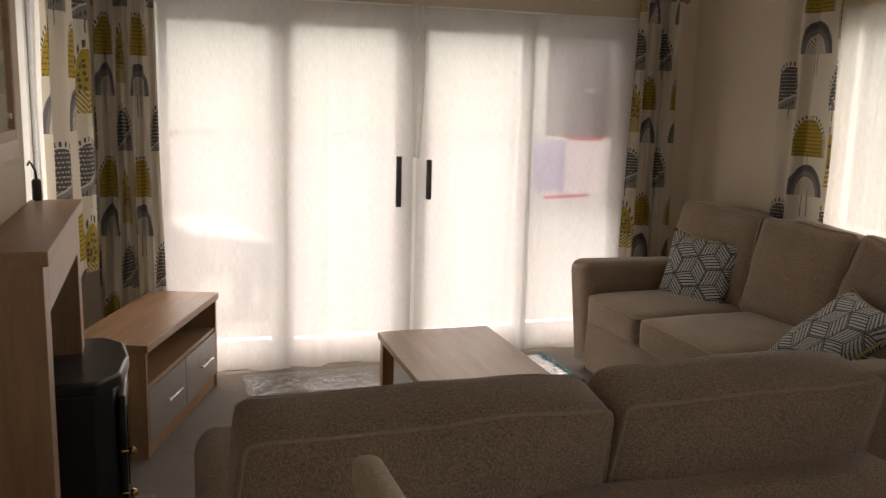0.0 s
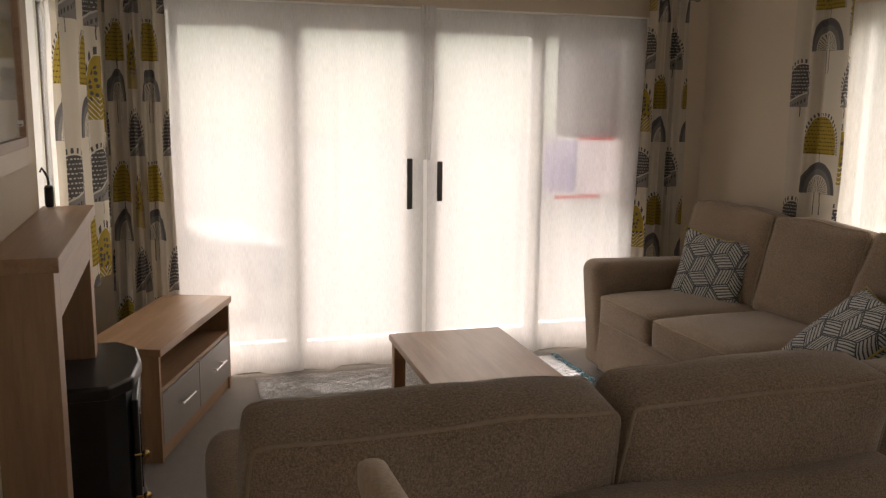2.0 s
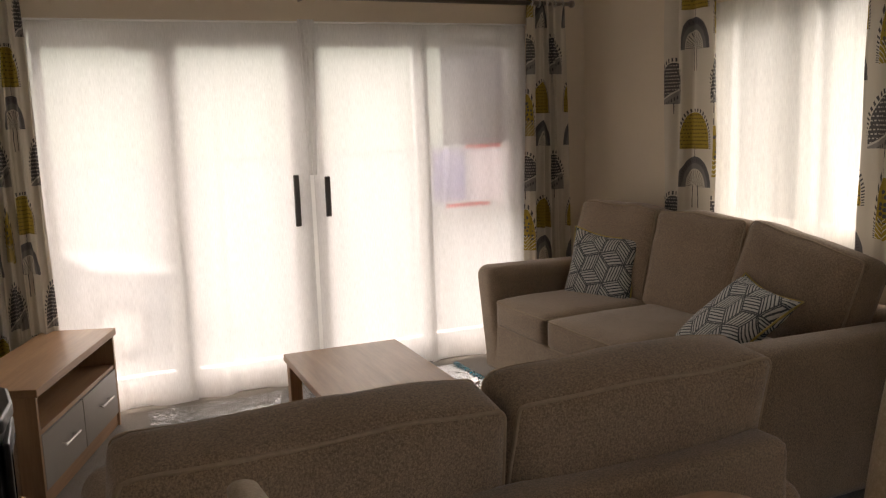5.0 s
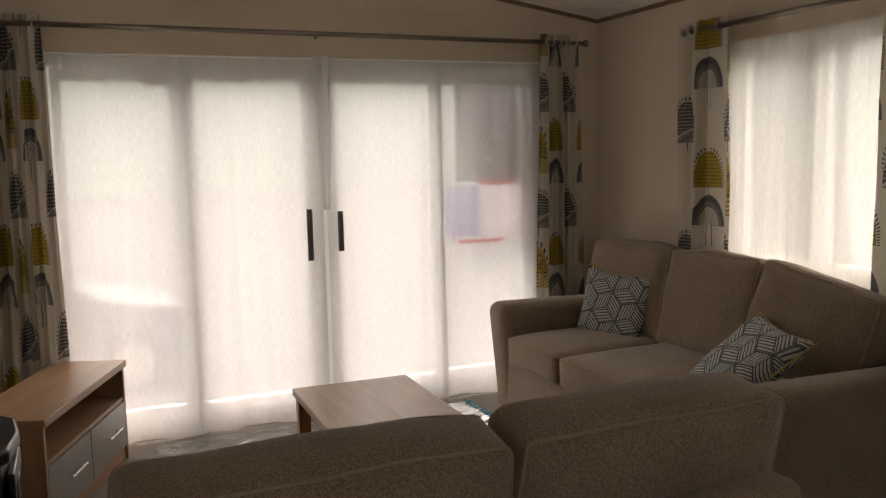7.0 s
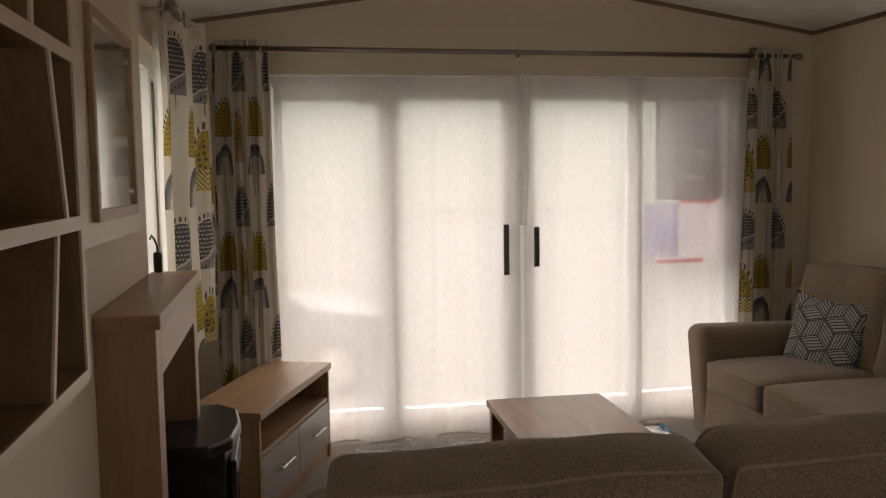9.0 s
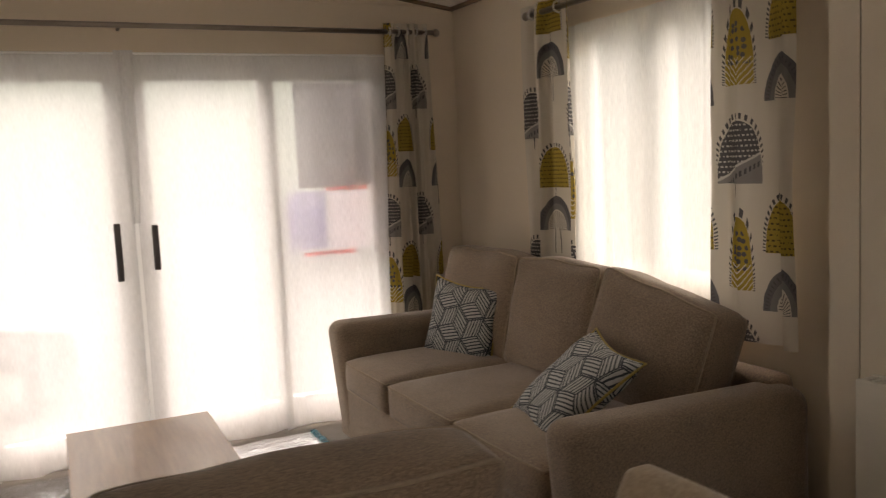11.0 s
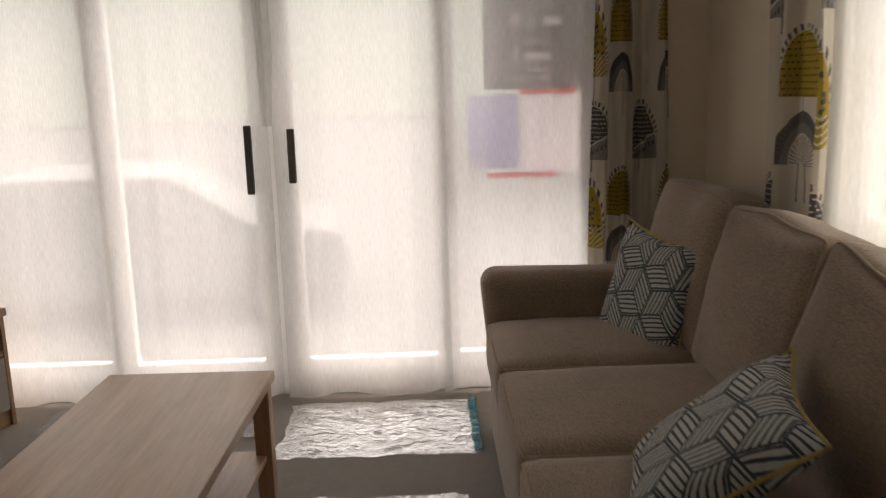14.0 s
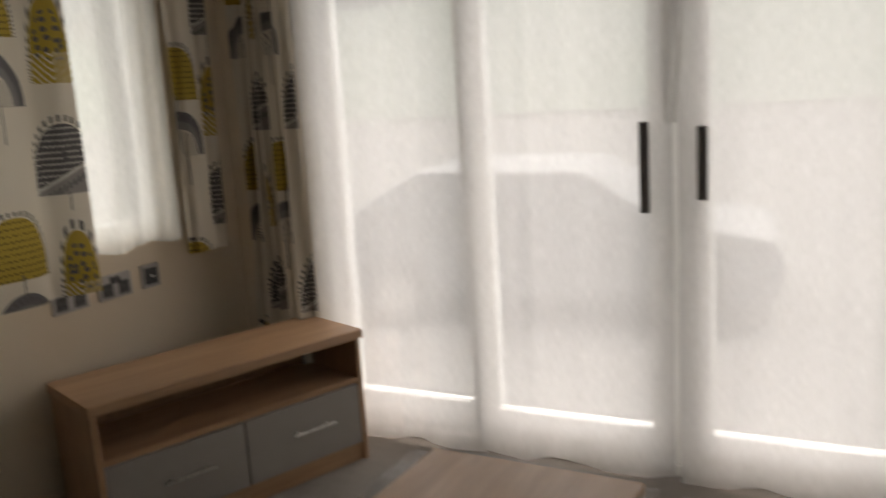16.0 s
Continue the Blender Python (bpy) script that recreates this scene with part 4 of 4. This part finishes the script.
structure("wall_panel_4", box(XL + 0.001, XL + 0.012, 2.126, 2.96, 0.0, 1.155, 0.002), PANEL, "cream panel beside the fireplace")


# ---------------------------------------------------------------- dining corner
def dining_chair(m, label):
    """Upholstered chair; local front is -y, seat centre at the origin."""
    c = thing("dining_chair", m, label=label, category="chair", group="dining chairs")
    bm = puff(0.44, 0.43, 0.09, 0.035, (0.004, 0.004, 0.015), 10, 0.002)
    for v in bm.verts:
        v.co.z += 0.45
    part("seat", bm, CHAIR, c, smooth=4)
    bm = puff(0.44, 0.065, 0.62, 0.03, (0.0, 0.008, 0.004), 12, 0.002)
    for v in bm.verts:
        k = (v.co.z + 0.31) / 0.62
        v.co.y += 0.20 + 0.09 * k * k + 0.0
        v.co.z += 0.643
    part("backrest", bm, CHAIR, c, smooth=4)
    for x in (-0.18, 0.18):
        part("leg", tube([(x, -0.17, 0.0), (x, -0.17, 0.42)], 0.018), OAK_Z, c)
        part("leg", tube([(x, 0.24, 0.0), (x, 0.18, 0.42)], 0.018), OAK_Z, c)
    return c


dining_chair(pose(2.105, 1.875, 0, 0, 0, 90), "beige upholstered dining chair beside the table")
dining_chair(pose(2.945, 1.82, 0, 0, 0, -90), "beige upholstered dining chair at the table's end")


def dining_table(x0, x1, y0, y1, h):
    t = tagged(thing("dining_table"), label="light oak dining table with rounded corners", category="table")
    r = 0.09
    poly = [((x0 + x1) / 2 + p, (y0 + y1) / 2 + q) for p, q in ring_path(x1 - x0, y1 - y0, r, 6)]
    part("tabletop", prism(poly, 2, h - 0.028, h), OAK_X, t)
    for x in (x0 + 0.06, x1 - 0.11):
        for y in (y0 + 0.06, y1 - 0.11):
            part("leg", box(x, x + 0.05, y, y + 0.05, 0, h - 0.028, 0.004), OAK_Z, t)


dining_table(2.12, 2.77, 1.43, 2.045, 0.75)


# ---------------------------------------------------------------- right rear corner
def radiator():
    r = tagged(thing("radiator"), label="cream panel radiator with a grilled top on the wall", category="radiator")
    x0, x1, y0, y1, z0, z1 = 4.50, 4.585, 2.215, 2.63, 0.12, 0.76
    part("panel", box(x0, x0 + 0.016, y0, y1, z0, z1, 0.005), RAD, r)
    part("back_plate", box(x1 - 0.012, x1, y0, y1, z0, z1), RAD, r)
    for y in (y0, y1 - 0.012):
        part("end_cap", box(x0 + 0.016, x1 - 0.012, y, y + 0.012, z0, z1 - 0.004), RAD, r)
    n = 18
    for i in range(n):
        y = y0 + 0.02 + (y1 - y0 - 0.04) * i / (n - 1)
        part("grille_bar", box(x0 + 0.016, x1 - 0.012, y - 0.005, y + 0.005, z1 - 0.012, z1 - 0.002), RAD, r)
    for y in (y0 + 0.05, y1 - 0.05):
        part("pipe", tube([((x0 + x1) / 2, y, 0.0), ((x0 + x1) / 2, y, z0 + 0.02)], 0.009), RAD, r)
        part("wall_bracket", box(x1, 4.60, y - 0.02, y + 0.02, 0.3, 0.5), RAD, r)


radiator()
cab = tagged(part("base_unit", box(4.17, 4.597, 1.2, 2.16, 0.0, 0.865, 0.003), PANEL), label="cream kitchen base unit", category="cabinet")
tagged(part("worktop", box(4.13, 4.597, 1.17, 2.205, 0.866, 0.905, 0.006), WORKTOP), label="dark slate-effect kitchen worktop end", category="worktop")


# ---------------------------------------------------------------- small things
def socket(y, w, rockers, label, dark=False):
    p = tagged(thing("wall_socket"), label=label, category="socket", group="wall sockets")
    part("plate", box(XL, XL + 0.008, y - w / 2, y + w / 2, 0.695, 0.781, 0.003), SOCKET_PLATE, p)
    if dark:
        part("insert", box(XL + 0.008, XL + 0.011, y - w / 2 + 0.014, y + w / 2 - 0.014, 0.708, 0.768), BLACK_MATT, p)
        part("jack", tube([(XL + 0.011, y, 0.738), (XL + 0.018, y, 0.738)], 0.006), STEEL, p)
        return
    for k in (-1, 1):
        c = y + k * 0.036
        part("insert", box(XL + 0.008, XL + 0.0092, c - 0.023, c + 0.023, 0.705, 0.752), SOCKET_DARK, p)
        for dy, dz, a, b in ((0, 0.012, 0.004, 0.008), (-0.011, -0.012, 0.007, 0.004), (0.011, -0.012, 0.007, 0.004)):
            part("pin_hole", box(XL + 0.0092, XL + 0.0104, c + dy - a, c + dy + a, 0.733 + dz - b, 0.733 + dz + b), BLACK_MATT, p)
    for k in (-0.012, 0.012):
        part("rocker", box(XL + 0.008, XL + 0.012, y + k - 0.009, y + k + 0.009, 0.748, 0.772, 0.001), BLACK_MATT, p)


socket(4.665, 0.146, 2, "double steel wall socket with black inserts")
socket(4.855, 0.146, 2, "double steel wall socket with black inserts")
socket(5.02, 0.086, 1, "square steel aerial plate with a black insert", True)

cable = tagged(thing("plug_lead"), label="short black lead with a plug on the mantel", category="cable")
part("plug", box(1.105, 1.135, 3.985, 4.015, 1.15, 1.225, 0.008), BLACK_MATT, cable)
part("lead", tube([(1.12, 4.0, 1.222), (1.118, 4.0, 1.25), (1.11, 4.003, 1.27), (1.10, 4.006, 1.285), (1.094, 4.008, 1.27)], 0.004), BLACK_MATT, cable, smooth=4)


def film_sheet(x0, x1, y0, y1, seed, label, fold=0.028, skew=0.0):
    """Loose crinkled protective film on the carpet."""
    bm = bmesh.new()
    nx, ny = int((x1 - x0) / 0.016), int((y1 - y0) / 0.013)
    g = []
    for i in range(nx + 1):
        row = []
        for j in range(ny + 1):
            x = x0 + (x1 - x0) * i / nx
            y = y0 + (y1 - y0) * j / ny
            e = min(1.0, min(i, nx - i) / 3, min(j, ny - j) / 3)
            ex = 0.02 * noise.noise(Vector((y * 9, seed, 0))) * (abs(2 * i / nx - 1) ** 4) + skew * (y - y0)
            ey = 0.02 * noise.noise(Vector((x * 8, seed, 7))) * (abs(2 * j / ny - 1) ** 4)
            h = abs(noise.noise(Vector((x * 9 + seed, y * 24, seed)))) * fold + abs(noise.noise(Vector((x * 22, y * 40, seed + 3)))) * fold * 0.5
            row.append(bm.verts.new((x + ex, y + ey, 0.004 + h * (0.4 + 0.6 * e))))
        g.append(row)
    for i in range(nx):
        for j in range(ny):
            bm.faces.new((g[i][j], g[i + 1][j], g[i + 1][j + 1], g[i][j + 1]))
    return tagged(part("protective_film", bm, FILM, smooth=4), label=label, category="plastic film", group="floor films")


film_sheet(1.92, 2.86, 5.06, 5.42, 1.0, "crinkled clear plastic film lying before the patio doors")
film_sheet(2.95, 3.71, 4.84, 5.39, 2.0, "crinkled clear plastic film with a cyan edge beside the sofa")
film_sheet(3.06, 3.66, 3.95, 4.52, 3.0, "crumpled clear plastic film between table and sofa", 0.03)
film_sheet(1.93, 2.45, 4.50, 5.04, 4.0, "crinkled clear plastic film beside the coffee table", 0.012)
bm = bmesh.new()
for k in range(26):
    y = 4.85 + 0.54 * k / 25
    x = 3.715 + 0.012 * noise.noise(Vector((y * 20, 0, 0)))
    box(x - 0.02, x + 0.012, y, y + 0.019, 0.006, 0.016 + 0.008 * abs(noise.noise(Vector((y * 30, 2, 0)))), 0.003, 1, bm=bm)
tagged(part("film_edge", bm, FILM_TAPE), label="cyan printed edge of the plastic film", category="plastic film")


# ---------------------------------------------------------------- outside
GROUND = plain("gravel_ground", (0.11, 0.108, 0.104), 0.9, vary=0.5, scale=11)
# White paint dimmed, glass lightened: the voile's haze is put into the colours.
CARPAINT = plain("dimmed_car_paint", (0.12, 0.122, 0.126), 0.5, vary=0.03)
CAR_GLASS = plain("lightened_car_glass", (0.14, 0.145, 0.15), 0.15)
RUBBER = plain("tyre_rubber", (0.03, 0.03, 0.03), 0.8)
tagged(part("ground", box(-300, 300, -300, 300, -1.05, -0.85), GROUND), label="grey gravel ground outside", category="ground", kind="structure")


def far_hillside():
    """Plain bright distance, 60 m away; its own glow stands in for daylight on it."""
    k = Nodes("glowing_hillside")
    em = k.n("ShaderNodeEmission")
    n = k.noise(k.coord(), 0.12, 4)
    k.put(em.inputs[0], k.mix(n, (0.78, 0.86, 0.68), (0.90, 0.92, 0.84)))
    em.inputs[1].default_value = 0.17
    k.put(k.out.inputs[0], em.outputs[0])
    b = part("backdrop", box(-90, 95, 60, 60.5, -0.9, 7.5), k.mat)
    tagged(b, label="pale green hillside backdrop in the distance, glowing by itself", category="backdrop", kind="structure")


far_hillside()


tagged(part("underskirt", box(XL - T + 0.02, XR + T - 0.02, YB - T + 0.02, YF + T - 0.02, -0.86, -0.1), UPVC), label="pale skirting board under the caravan", category="trim", kind="structure")


def car(m):
    c = thing("parked_car", m, label="white car, dimmed to grey, parked on the gravel outside", category="car")
    side = [(-2.1, 0.28), (2.0, 0.28), (2.1, 0.55), (2.0, 0.82), (1.15, 0.95), (0.45, 1.42), (-1.1, 1.45), (-1.85, 1.02), (-2.1, 0.9)]
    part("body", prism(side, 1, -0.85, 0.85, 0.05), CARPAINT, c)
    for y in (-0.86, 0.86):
        part("side_window", prism([(-1.55, 1.02), (0.95, 1.0), (0.38, 1.36), (-1.05, 1.38)], 1, y - 0.012, y + 0.012), CAR_GLASS, c)
        for x in (-1.3, 1.35):
            w = part("wheel", tube([(x, y - 0.1, 0.32), (x, y + 0.06 * (1 if y > 0 else 1), 0.32)], 0.32, 20), RUBBER, c)
            part("rim", tube([(x, y - 0.105, 0.32), (x, y + 0.066, 0.32)], 0.2, 16), STEEL, w)


car(pose(0.6, 10.6, -0.85, 0, 0, 8))
